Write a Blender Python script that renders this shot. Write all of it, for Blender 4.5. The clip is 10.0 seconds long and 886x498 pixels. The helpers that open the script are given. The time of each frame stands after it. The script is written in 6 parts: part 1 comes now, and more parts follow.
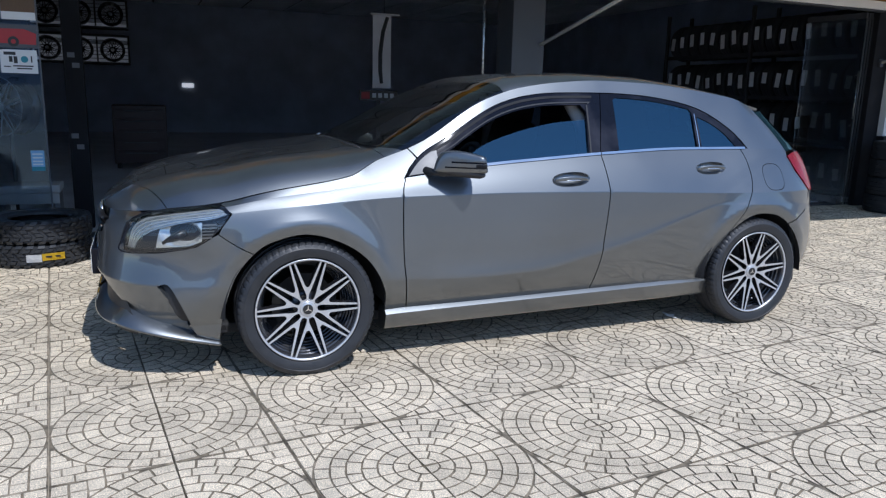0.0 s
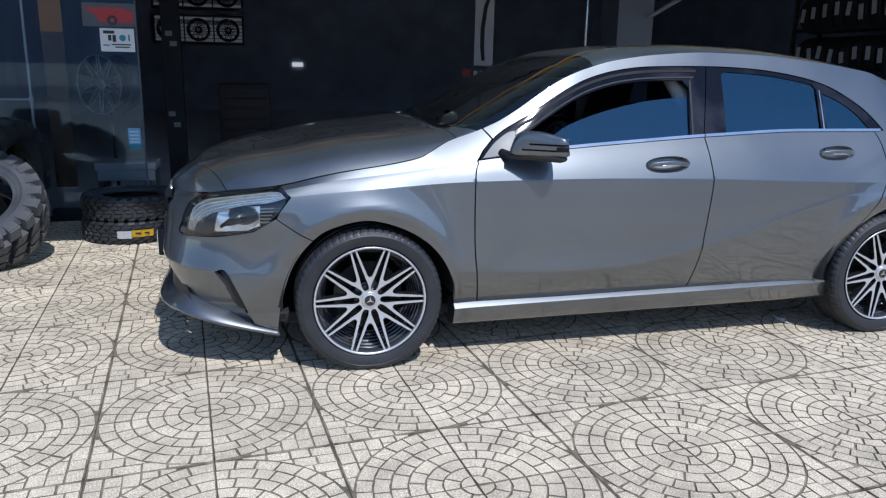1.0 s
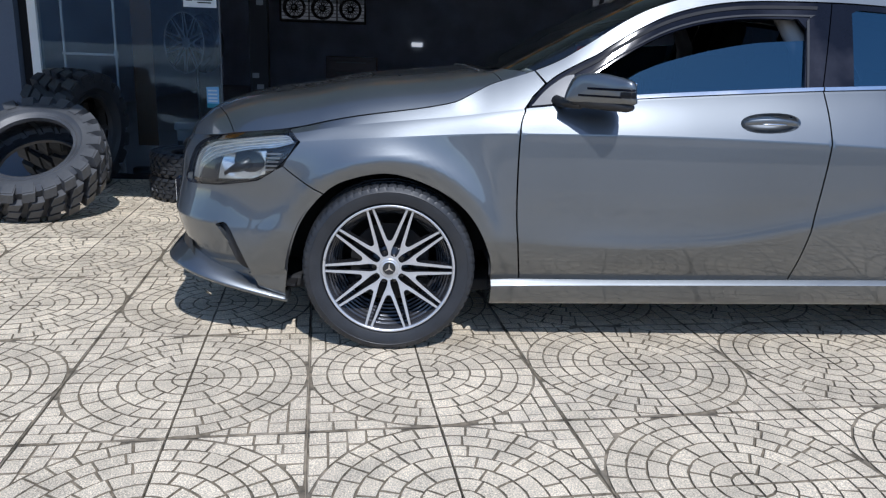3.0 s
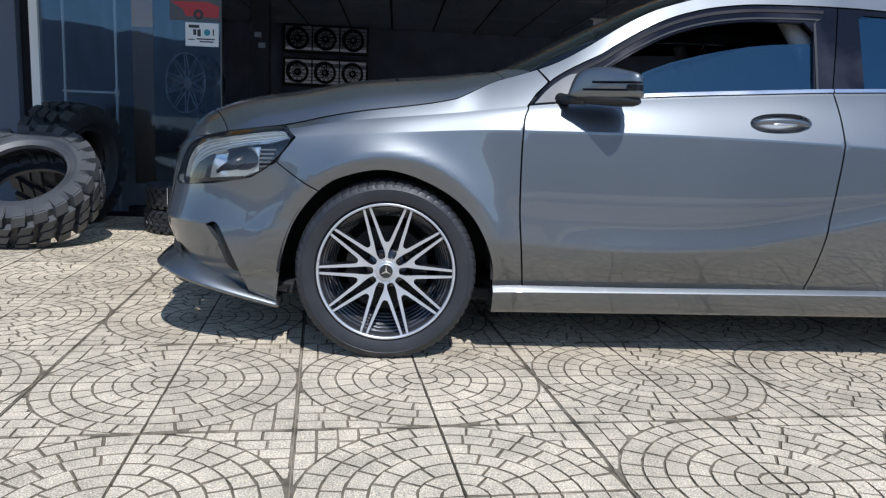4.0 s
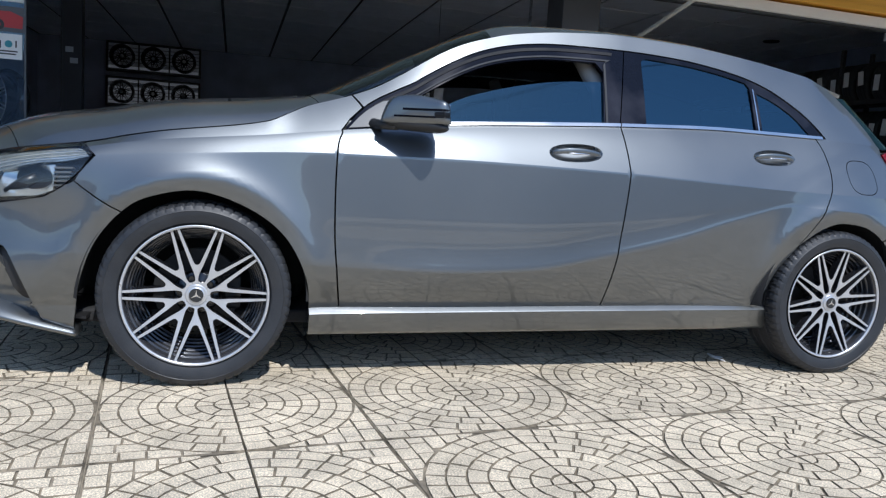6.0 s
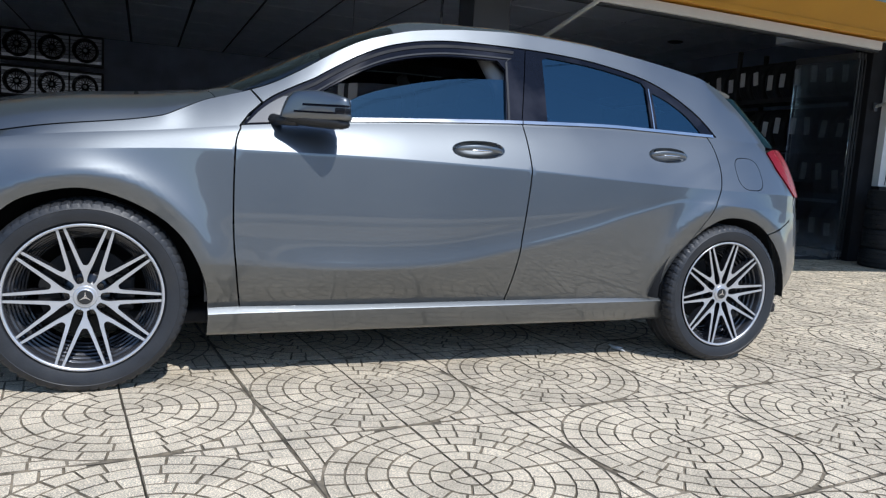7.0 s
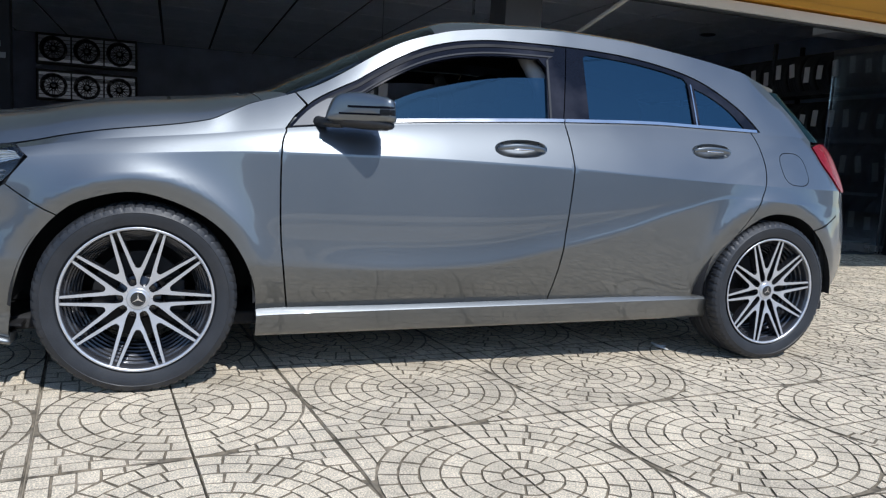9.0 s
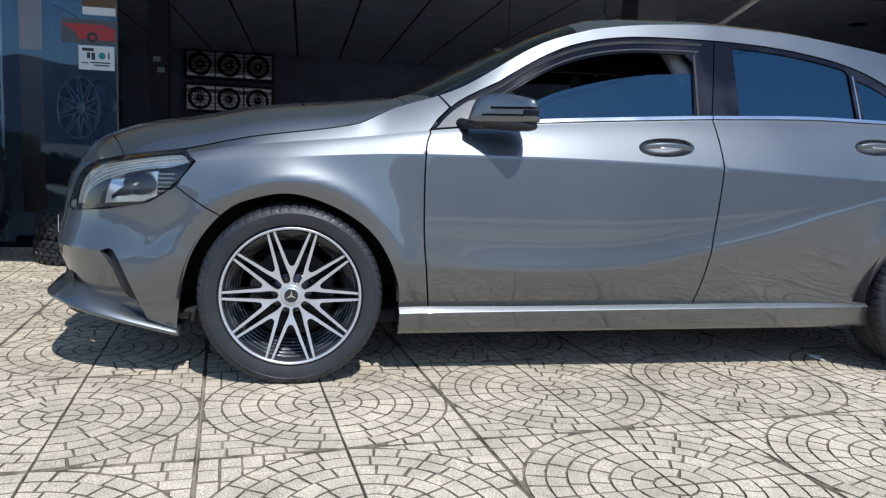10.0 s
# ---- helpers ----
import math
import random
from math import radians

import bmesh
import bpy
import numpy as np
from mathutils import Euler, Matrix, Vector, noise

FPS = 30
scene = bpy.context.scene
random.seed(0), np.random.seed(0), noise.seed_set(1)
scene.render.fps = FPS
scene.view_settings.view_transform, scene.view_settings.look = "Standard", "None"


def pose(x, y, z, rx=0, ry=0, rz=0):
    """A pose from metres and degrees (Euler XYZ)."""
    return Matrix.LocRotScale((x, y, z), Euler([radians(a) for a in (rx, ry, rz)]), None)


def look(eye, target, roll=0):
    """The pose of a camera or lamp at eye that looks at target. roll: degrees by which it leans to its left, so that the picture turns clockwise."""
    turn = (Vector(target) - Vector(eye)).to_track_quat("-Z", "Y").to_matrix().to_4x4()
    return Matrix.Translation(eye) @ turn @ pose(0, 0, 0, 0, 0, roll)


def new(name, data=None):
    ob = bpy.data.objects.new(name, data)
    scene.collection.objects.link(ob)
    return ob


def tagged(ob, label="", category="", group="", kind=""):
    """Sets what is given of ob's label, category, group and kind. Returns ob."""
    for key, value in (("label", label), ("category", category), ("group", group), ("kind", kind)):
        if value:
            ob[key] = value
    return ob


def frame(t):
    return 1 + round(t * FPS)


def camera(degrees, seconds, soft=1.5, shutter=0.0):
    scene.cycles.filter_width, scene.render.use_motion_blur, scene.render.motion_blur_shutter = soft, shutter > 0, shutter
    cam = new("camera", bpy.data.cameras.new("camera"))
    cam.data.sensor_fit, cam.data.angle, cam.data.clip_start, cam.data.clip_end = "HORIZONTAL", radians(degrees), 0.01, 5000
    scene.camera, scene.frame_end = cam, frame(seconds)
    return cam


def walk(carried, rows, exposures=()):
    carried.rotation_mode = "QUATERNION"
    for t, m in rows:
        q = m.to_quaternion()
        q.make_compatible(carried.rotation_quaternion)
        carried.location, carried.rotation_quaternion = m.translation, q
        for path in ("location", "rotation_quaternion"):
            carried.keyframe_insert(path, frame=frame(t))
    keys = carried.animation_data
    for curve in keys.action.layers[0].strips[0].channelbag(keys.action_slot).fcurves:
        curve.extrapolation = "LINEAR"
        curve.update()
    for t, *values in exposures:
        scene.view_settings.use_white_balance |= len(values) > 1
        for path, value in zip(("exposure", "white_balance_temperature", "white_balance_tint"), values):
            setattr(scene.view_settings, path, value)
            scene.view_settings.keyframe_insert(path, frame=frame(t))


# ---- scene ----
cam = camera(62.4, 10.0, soft=1.25)
EXPO = 0.0
PATH = [
    (0, (-0.671, -4.138, 1.316), (0.072, -2.327, 0.903), 1.5),
    (0.5, (-0.521, -4.019, 1.314), (-0.029, -2.131, 0.872), 0.5),
    (1, (-0.425, -3.903, 1.302), (0.039, -2.016, 0.828), 1.2),
    (1.5, (-0.337, -3.764, 1.299), (0.123, -1.881, 0.807), 2.1),
    (2, (-0.215, -3.675, 1.284), (0.112, -1.771, 0.766), 1.6),
    (2.5, (-0.04, -3.604, 1.229), (0.095, -1.679, 0.706), 2.0),
    (2.7, (-0.002, -3.556, 1.184), (0.135, -1.632, 0.656), 2.1),
    (3.8, (0.017, -3.428, 0.859), (0.154, -1.466, 0.496), 2.4),
    (4, (0.02, -3.427, 0.83), (0.158, -1.458, 0.504), 2.5),
    (4.5, (0.016, -3.427, 0.804), (0.17, -1.456, 0.503), 2.4),
    (5, (0.028, -3.439, 0.811), (0.232, -1.468, 0.541), 2.5),
    (5.5, (0.065, -3.463, 0.815), (0.455, -1.517, 0.572), 3.1),
    (6, (0.111, -3.481, 0.816), (0.667, -1.574, 0.59), 3.7),
    (6.2, (0.129, -3.491, 0.814), (0.744, -1.6, 0.596), 3.7),
    (7.3, (0.172, -3.5, 0.83), (0.957, -1.675, 0.601), 3.8),
    (7.5, (0.171, -3.499, 0.829), (0.964, -1.678, 0.601), 3.7),
    (8, (0.169, -3.499, 0.829), (0.974, -1.682, 0.601), 3.6),
    (8.5, (0.143, -3.494, 0.832), (0.935, -1.672, 0.603), 3.4),
    (9, (0.11, -3.481, 0.833), (0.802, -1.619, 0.595), 3.1),
    (9.5, (0.079, -3.472, 0.829), (0.614, -1.561, 0.586), 2.6),
    (10, (0.035, -3.461, 0.818), (0.413, -1.512, 0.575), 2.4),
]
walk(cam, [(t, look(eye, target, roll)) for t, eye, target, roll in PATH], exposures=[(0.0, EXPO, 5780, 12), (2.5, EXPO, 5800, 12), (4.0, EXPO + 0.02, 5960, 11), (5.5, EXPO + 0.09, 6010, 10), (6.0, EXPO + 0.10, 6010, 10), (7.5, EXPO + 0.01, 6010, 10), (8.5, EXPO + 0.02, 6010, 10), (9.5, EXPO + 0.06, 6010, 10), (10.0, EXPO + 0.06, 6010, 10)])

# ---- daylight ----
SUN = Vector((0.19, -0.74, 1.0)).normalized()          # towards the sun
world = bpy.data.worlds.new("sky")
scene.world = world
world.use_nodes = True
wn = world.node_tree.nodes
sky = wn.new("ShaderNodeTexSky")
sky.sky_type, sky.sun_disc = "NISHITA", False
sky.sun_elevation = math.asin(SUN.z)
sky.sun_rotation = math.atan2(SUN.x, SUN.y)
sky.altitude, sky.air_density, sky.dust_density, sky.ozone_density = 600.0, 1.0, 0.25, 2.2
world.node_tree.links.new(sky.outputs[0], wn["Background"].inputs[0])
wn["Background"].inputs[1].default_value = 0.155
lamp = bpy.data.lights.new("sun", "SUN")
lamp.energy, lamp.angle, lamp.color = 4.1, radians(0.53), (1.0, 0.965, 0.915)
sun = new("sun", lamp)
sun.matrix_world = look(SUN * 40, (0, 0, 0))


# ---- materials ----
def material(name, colour, rough=0.6, metal=0.0, vary=0.25, size=8.0, fine=90.0, bump=0.15, depth=0.003, coat=0.0,
             spec=0.5, dirt=None, dirt_amount=0.0, island=0.0, each=0.0, grain=0.0):
    """A surface of one colour with blotches, fine grain, relief and, where given, dirt."""
    m = bpy.data.materials.new(name)
    m.use_nodes = True
    nt = m.node_tree
    n, link = nt.nodes, nt.links.new
    b = n["Principled BSDF"]
    co = n.new("ShaderNodeTexCoord")
    big, small = n.new("ShaderNodeTexNoise"), n.new("ShaderNodeTexNoise")
    big.inputs["Scale"].default_value, big.inputs["Detail"].default_value = size, 4
    small.inputs["Scale"].default_value, small.inputs["Detail"].default_value = fine, 3
    link(co.outputs["Object"], big.inputs["Vector"])
    link(co.outputs["Object"], small.inputs["Vector"])
    add = n.new("ShaderNodeMath")
    add.operation = "ADD"
    link(big.outputs[0], add.inputs[0])
    link(small.outputs[0], add.inputs[1])
    last = add.outputs[0]
    if each or island:
        rnd = n.new("ShaderNodeObjectInfo" if each else "ShaderNodeNewGeometry")
        mul = n.new("ShaderNodeMath")
        mul.operation = "MULTIPLY_ADD"
        link(rnd.outputs["Random" if each else "Random Per Island"], mul.inputs[0])
        mul.inputs[1].default_value = each or island
        link(last, mul.inputs[2])
        last = mul.outputs[0]
    ramp = n.new("ShaderNodeMapRange")
    ramp.inputs["From Min"].default_value, ramp.inputs["From Max"].default_value = 0.6, 1.4 + (each or island)
    ramp.inputs["To Min"].default_value, ramp.inputs["To Max"].default_value = 1 - vary, 1 + vary
    link(last, ramp.inputs[0])
    mix = n.new("ShaderNodeMix")
    mix.data_type, mix.blend_type = "RGBA", "MULTIPLY"
    mix.inputs[0].default_value = 1.0
    mix.inputs[6].default_value = (*colour, 1)
    link(ramp.outputs[0], mix.inputs[7])
    base = mix.outputs[2]
    if grain:
        speck, spread, salt = n.new("ShaderNodeTexNoise"), n.new("ShaderNodeMapRange"), n.new("ShaderNodeMix")
        speck.inputs["Scale"].default_value, speck.inputs["Detail"].default_value = fine * 1.4, 2
        link(co.outputs["Object"], speck.inputs["Vector"])
        spread.inputs["From Min"].default_value, spread.inputs["From Max"].default_value = 0.36, 0.64
        spread.inputs["To Min"].default_value, spread.inputs["To Max"].default_value = 1 - grain, 1 + grain
        link(speck.outputs[0], spread.inputs[0])
        salt.data_type, salt.blend_type = "RGBA", "MULTIPLY"
        salt.inputs[0].default_value = 1.0
        link(base, salt.inputs[6])
        link(spread.outputs[0], salt.inputs[7])
        base = salt.outputs[2]
    if dirt:
        spot = n.new("ShaderNodeTexNoise")
        spot.inputs["Scale"].default_value, spot.inputs["Detail"].default_value = size * 0.45, 6
        link(co.outputs["Object"], spot.inputs["Vector"])
        cut = n.new("ShaderNodeMapRange")
        cut.inputs["From Min"].default_value, cut.inputs["From Max"].default_value = 0.5, 0.72
        cut.inputs["To Max"].default_value = dirt_amount
        link(spot.outputs[0], cut.inputs[0])
        over = n.new("ShaderNodeMix")
        over.data_type = "RGBA"
        link(cut.outputs[0], over.inputs[0])
        link(base, over.inputs[6])
        over.inputs[7].default_value = (*dirt, 1)
        base = over.outputs[2]
    link(base, b.inputs["Base Color"])
    rr = n.new("ShaderNodeMapRange")
    rr.inputs["From Min"].default_value, rr.inputs["From Max"].default_value = 0.3, 0.7
    rr.inputs["To Min"].default_value, rr.inputs["To Max"].default_value = max(0, rough * 0.85), min(1, rough * 1.15)
    link(big.outputs[0], rr.inputs[0])
    link(rr.outputs[0], b.inputs["Roughness"])
    b.inputs["Metallic"].default_value = metal
    b.inputs["Coat Weight"].default_value = coat
    b.inputs["Coat Roughness"].default_value = 0.02
    b.inputs["Specular IOR Level"].default_value = spec
    if bump:
        bp = n.new("ShaderNodeBump")
        bp.inputs["Strength"].default_value, bp.inputs["Distance"].default_value = bump, depth
        link(small.outputs[0], bp.inputs["Height"])
        link(bp.outputs[0], b.inputs["Normal"])
    return m


def glass(name, tint, gloss=0.06, rough=0.0, sky_tint=(1.0, 1.0, 1.0)):
    """A thin pane: tinted clear with a mirror's share that grows towards grazing. The last colour can put the sky's
    blue into the mirror.
    """
    m = bpy.data.materials.new(name)
    m.use_nodes = True
    n, link = m.node_tree.nodes, m.node_tree.links.new
    n.remove(n["Principled BSDF"])
    clear, shine, mix = n.new("ShaderNodeBsdfTransparent"), n.new("ShaderNodeBsdfGlossy"), n.new("ShaderNodeMixShader")
    clear.inputs[0].default_value = (*tint, 1)
    shine.inputs["Roughness"].default_value = rough
    shine.inputs["Color"].default_value = (*sky_tint, 1)
    fr, up = n.new("ShaderNodeFresnel"), n.new("ShaderNodeMath")
    fr.inputs[0].default_value = 1.5
    up.operation = "ADD"
    up.inputs[1].default_value = gloss
    up.use_clamp = True
    link(fr.outputs[0], up.inputs[0])
    link(up.outputs[0], mix.inputs[0])
    link(clear.outputs[0], mix.inputs[1])
    link(shine.outputs[0], mix.inputs[2])
    link(mix.outputs[0], n["Material Output"].inputs[0])
    return m


PAINT = material("grey_metallic_paint", (0.149, 0.160, 0.167), 0.425, 0.94, 0.05, 1.5, 900, 0.06, 0.0006, coat=1.0)
PAINT.node_tree.nodes["Principled BSDF"].inputs["Coat IOR"].default_value = 1.72
BLACK_TRIM = material("black_gloss_trim", (0.006, 0.007, 0.012), 0.07, 0, 0.2, 9, 120, 0.01, spec=0.22, dirt=(0.09, 0.09, 0.11), dirt_amount=0.3)
BLACK_PLASTIC = material("black_plastic", (0.018, 0.018, 0.019), 0.5, 0, 0.3, 9, 400, 0.25, 0.001)
CHROME = material("chrome", (0.74, 0.74, 0.74), 0.2, 1.0, 0.05, 5, 200, 0.02)
ALLOY = material("machined_alloy", (0.60, 0.61, 0.63), 0.32, 0.65, 0.06, 12, 600, 0.08, 0.0005)
RIM_BLACK = material("gloss_black_wheel_paint", (0.014, 0.014, 0.016), 0.16, 0, 0.2, 6, 200, 0.02, coat=0.6)
BARREL_BLACK = material("satin_black_barrel", (0.055, 0.056, 0.062), 0.22, 0.3, 0.3, 10, 200, 0.05, coat=0.7)
RUBBER = material("car_tyre_rubber", (0.019, 0.021, 0.025), 0.52, 0, 0.35, 14, 260, 0.3, 0.0012, dirt=(0.06, 0.056, 0.05), dirt_amount=0.25)
OLD_RUBBER = material("dusty_loader_rubber", (0.052, 0.055, 0.062), 0.45, 0, 0.35, 6, 150, 0.4, 0.003, dirt=(0.13, 0.13, 0.125), dirt_amount=0.3)
# darker copy of the loader rubber, with shade put into its colour
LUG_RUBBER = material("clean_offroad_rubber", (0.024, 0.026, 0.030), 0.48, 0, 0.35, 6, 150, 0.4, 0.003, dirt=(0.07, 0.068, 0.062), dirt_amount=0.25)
DISC_STEEL = material("brake_disc_steel", (0.035, 0.034, 0.034), 0.5, 0.7, 0.2, 20, 300, 0.1)
UNDER = material("underbody_black", (0.02, 0.02, 0.021), 0.9, 0, 0.3, 5, 60, 0.2)
INTERIOR = material("dark_cabin_cloth", (0.02, 0.02, 0.022), 0.85, 0, 0.3, 20, 500, 0.3, 0.001)
TRIM_GREY = material("satin_grey_trim", (0.115, 0.118, 0.122), 0.45, 0.1, 0.08, 8, 300, 0.1)
CABIN_GREY = material("light_grey_pillar_trim", (0.42, 0.41, 0.39), 0.7, 0, 0.1, 10, 300, 0.2, 0.001)
# tinted glass; the blue of the reflected sky is put into its mirror colour
WINDOW = glass("blue_tinted_window", (0.10, 0.14, 0.20), 0.26, 0.0, (0.25, 0.47, 0.59))
DOOR_GREY = material("satin_grey_door_frame", (0.016, 0.017, 0.020), 0.55, 0, 0.1, 8, 300, 0.05, spec=0.15)
FRAME_GREY = material("dark_grey_frame_trim", (0.045, 0.047, 0.052), 0.6, 0, 0.1, 8, 300, 0.05, spec=0.15)
STRIP = material("ribbed_light_guide", (0.45, 0.48, 0.48), 0.16, 0.75, 0.35, 30, 140, 0.4, 0.003)
SCREEN = glass("windscreen_glass", (0.55, 0.62, 0.60), 0.05)
# its reflection is coloured dimmer and bluer, in place of a bluer sky
SHOP_GLASS = glass("shop_window_glass", (0.86, 0.90, 0.92), 0.030, 0.0, (0.36, 0.51, 0.68))
DOOR_GLASS = glass("door_glass", (0.95, 0.97, 0.97), 0.03)
LENS = glass("clear_headlight_lens", (0.93, 0.95, 0.95), 0.02)
RED_LENS = material("red_tail_light_lens", (0.20, 0.003, 0.012), 0.25, 0, 0.1, 10, 120, 0.05, spec=0.2)
REFLECTOR = material("headlight_reflector", (0.70, 0.72, 0.71), 0.14, 0.7, 0.1, 10, 100, 0.05)
HL_GREY = material("headlight_housing_grey", (0.022, 0.022, 0.024), 0.35, 0.3, 0.15, 20, 200, 0.05)
MIRROR_GLASS = material("mirror_silver", (0.85, 0.86, 0.87), 0.02, 1.0, 0.0, 5, 50, 0.0)

STONE = material("cream_paving_concrete", (0.620, 0.530, 0.395), 0.85, 0, 0.60, 6, 190, 1.0, 0.004, dirt=(0.36, 0.305, 0.24), dirt_amount=0.5, each=0.22, grain=0.34)
STONE_FAR = material("cream_paving_concrete_far", (0.620, 0.530, 0.395), 0.85, 0, 0.60, 6, 190, 1.0, 0.004, dirt=(0.36, 0.305, 0.24), dirt_amount=0.5, grain=0.34)
JOINT = material("dirty_joint_mortar", (0.20, 0.165, 0.115), 0.95, 0, 0.75, 6, 35, 0.5, 0.004, dirt=(0.42, 0.37, 0.30), dirt_amount=0.6)
GROUND = material("worn_concrete_yard", (0.37, 0.325, 0.26), 0.9, 0, 0.25, 0.5, 30, 0.4, 0.01)
PLASTER = material("blue_grey_render_wall", (0.095, 0.115, 0.155), 0.75, 0, 0.12, 2, 120, 0.25, 0.003)
PILLAR = material("grey_pillar_cladding", (0.085, 0.092, 0.105), 0.5, 0, 0.12, 3, 140, 0.1)
WHITE_PAINT = material("white_wall_paint", (0.78, 0.77, 0.74), 0.6, 0, 0.07, 3, 150, 0.15)
STEEL = material("brushed_steel", (0.55, 0.56, 0.57), 0.28, 1.0, 0.08, 10, 300, 0.05)
DARK_FRAME = material("dark_door_frame", (0.012, 0.012, 0.014), 0.7, 0, 0.2, 6, 150, 0.1, spec=0.2)
YELLOW = material("yellow_sign_panel", (0.70, 0.34, 0.035), 0.5, 0, 0.08, 2, 160, 0.05)
SIGN_BLACK = material("black_sign_letter", (0.02, 0.02, 0.02), 0.4, 0, 0.1, 5, 100, 0.05)
DARK_WALL = material("grey_shop_wall", (0.46, 0.51, 0.60), 0.8, 0, 0.3, 1.5, 90, 0.15)
SHOP_FLOOR = material("pale_shop_floor", (0.55, 0.57, 0.60), 0.5, 0, 0.3, 1.2, 80, 0.15)
CEIL = material("grey_ceiling_tile", (0.88, 0.89, 0.91), 0.9, 0, 0.1, 3, 200, 0.3)
AWNING = material("pale_teal_awning_cloth", (0.20, 0.24, 0.24), 0.9, 0, 0.1, 4, 700, 0.2, 0.001)
_n = AWNING.node_tree.nodes                             # cloth that lets some sun through
_thin, _mix = _n.new("ShaderNodeBsdfTranslucent"), _n.new("ShaderNodeMixShader")
_thin.inputs[0].default_value = (0.22, 0.29, 0.30, 1)
_mix.inputs[0].default_value = 0.5
AWNING.node_tree.links.new(_n["Principled BSDF"].outputs[0], _mix.inputs[1])
AWNING.node_tree.links.new(_thin.outputs[0], _mix.inputs[2])
AWNING.node_tree.links.new(_mix.outputs[0], _n["Material Output"].inputs[0])
# the haze of distance is put into this blue-grey colour
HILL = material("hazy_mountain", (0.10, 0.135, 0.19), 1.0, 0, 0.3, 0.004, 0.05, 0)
ASPHALT = material("pale_worn_asphalt", (0.14, 0.134, 0.125), 0.9, 0, 0.25, 0.6, 60, 0.4, 0.01)
RED_STEEL = material("red_tool_cabinet_paint", (0.03, 0.008, 0.007), 0.4, 0, 0.15, 4, 150, 0.1)
BLUE_PRINT = material("light_blue_printed_sheet", (0.25, 0.50, 0.72), 0.5, 0, 0.06, 8, 200, 0.05)
WHITE_PRINT = material("white_printed_sheet", (0.75, 0.76, 0.76), 0.45, 0, 0.04, 8, 200, 0.05)
TEAL_PRINT = material("teal_print", (0.03, 0.25, 0.32), 0.45, 0, 0.05, 8, 200, 0.05)
RED_PRINT = material("red_print", (0.42, 0.03, 0.035), 0.45, 0, 0.1, 8, 200, 0.05)
BROWN_PRINT = material("brown_banner_cloth", (0.14, 0.085, 0.05), 0.7, 0, 0.3, 3, 200, 0.1)
ORANGE_PRINT = material("orange_print", (0.65, 0.25, 0.03), 0.5, 0, 0.1, 6, 200, 0.05)
YELLOW_LABEL = material("yellow_tyre_label", (0.75, 0.48, 0.02), 0.5, 0, 0.06, 12, 200, 0.05)
DARK_STEEL = material("dark_grey_rack_steel", (0.06, 0.062, 0.066), 0.5, 0.3, 0.2, 5, 150, 0.1)


def lightbox(name, colour, power):
    """A lit display panel, a little uneven."""
    m = material(name, colour, 0.6, 0, 0.1, 3, 60, 0)
    b = m.node_tree.nodes["Principled BSDF"]
    b.inputs["Emission Color"].default_value = (*colour, 1)
    b.inputs["Emission Strength"].default_value = power
    return m


LIT_WHITE = lightbox("backlit_white_panel", (0.9, 0.93, 1.0), 0.045)
DIM_WHITE = lightbox("dim_white_panel", (0.9, 0.93, 1.0), 0.004)
LIT_SIGN = lightbox("small_lit_sign", (1.0, 1.0, 1.0), 0.5)


# ---- making parts ----
def part(name, bm, mat, parent=None, label="", smooth=False):
    """Links a bmesh as one mesh object under parent."""
    me = bpy.data.meshes.new(name)
    bm.to_mesh(me)
    bm.free()
    return part_of(name, me, mat, parent, label, smooth)


def part_of(name, me, mat, parent=None, label="", smooth=False):
    if mat and not me.materials:
        me.materials.append(mat)
    if smooth:
        me.shade_smooth()
    ob = new(name, me)
    if parent:
        ob.parent = parent
    if label:
        ob["label"] = label
    return ob


def thing(name, label, category, group="", kind="", at=None):
    ob = new(name)
    ob.empty_display_size = 0.1
    if at is not None:
        ob.matrix_basis = at
    return tagged(ob, label, category, group, kind)


def box(x0, x1, y0, y1, z0, z1, bevel=0.0, seg=2, bm=None):
    bm = bm or bmesh.new()
    got = bmesh.ops.create_cube(bm, size=1.0, matrix=Matrix.Translation(((x0 + x1) / 2, (y0 + y1) / 2, (z0 + z1) / 2))
                                @ Matrix.Diagonal((x1 - x0, y1 - y0, z1 - z0, 1)))
    if bevel:
        edges = {e for v in got["verts"] for e in v.link_edges}
        bmesh.ops.bevel(bm, geom=list(edges), offset=bevel, segments=seg, profile=0.5, affect="EDGES")
    return bm


def tube(points, radius, sides=10, bm=None, closed=False):
    """A round bar along points."""
    bm = bm or bmesh.new()
    pts = [Vector(p) for p in points]
    rings = []
    for i, p in enumerate(pts):
        d = (pts[min(i + 1, len(pts) - 1)] - pts[max(i - 1, 0)]).normalized()
        up = Vector((0, 0, 1)) if abs(d.z) < 0.95 else Vector((1, 0, 0))
        a = d.cross(up).normalized()
        b = d.cross(a)
        r = radius[i] if isinstance(radius, (list, tuple)) else radius
        rings.append([bm.verts.new(p + a * math.cos(k * math.tau / sides) * r + b * math.sin(k * math.tau / sides) * r) for k in range(sides)])
    for r0, r1 in zip(rings, rings[1:]):
        for k in range(sides):
            bm.faces.new((r0[k], r0[(k + 1) % sides], r1[(k + 1) % sides], r1[k]))
    bm.faces.new(rings[0])
    bm.faces.new(reversed(rings[-1]))
    bmesh.ops.recalc_face_normals(bm, faces=bm.faces)
    return bm


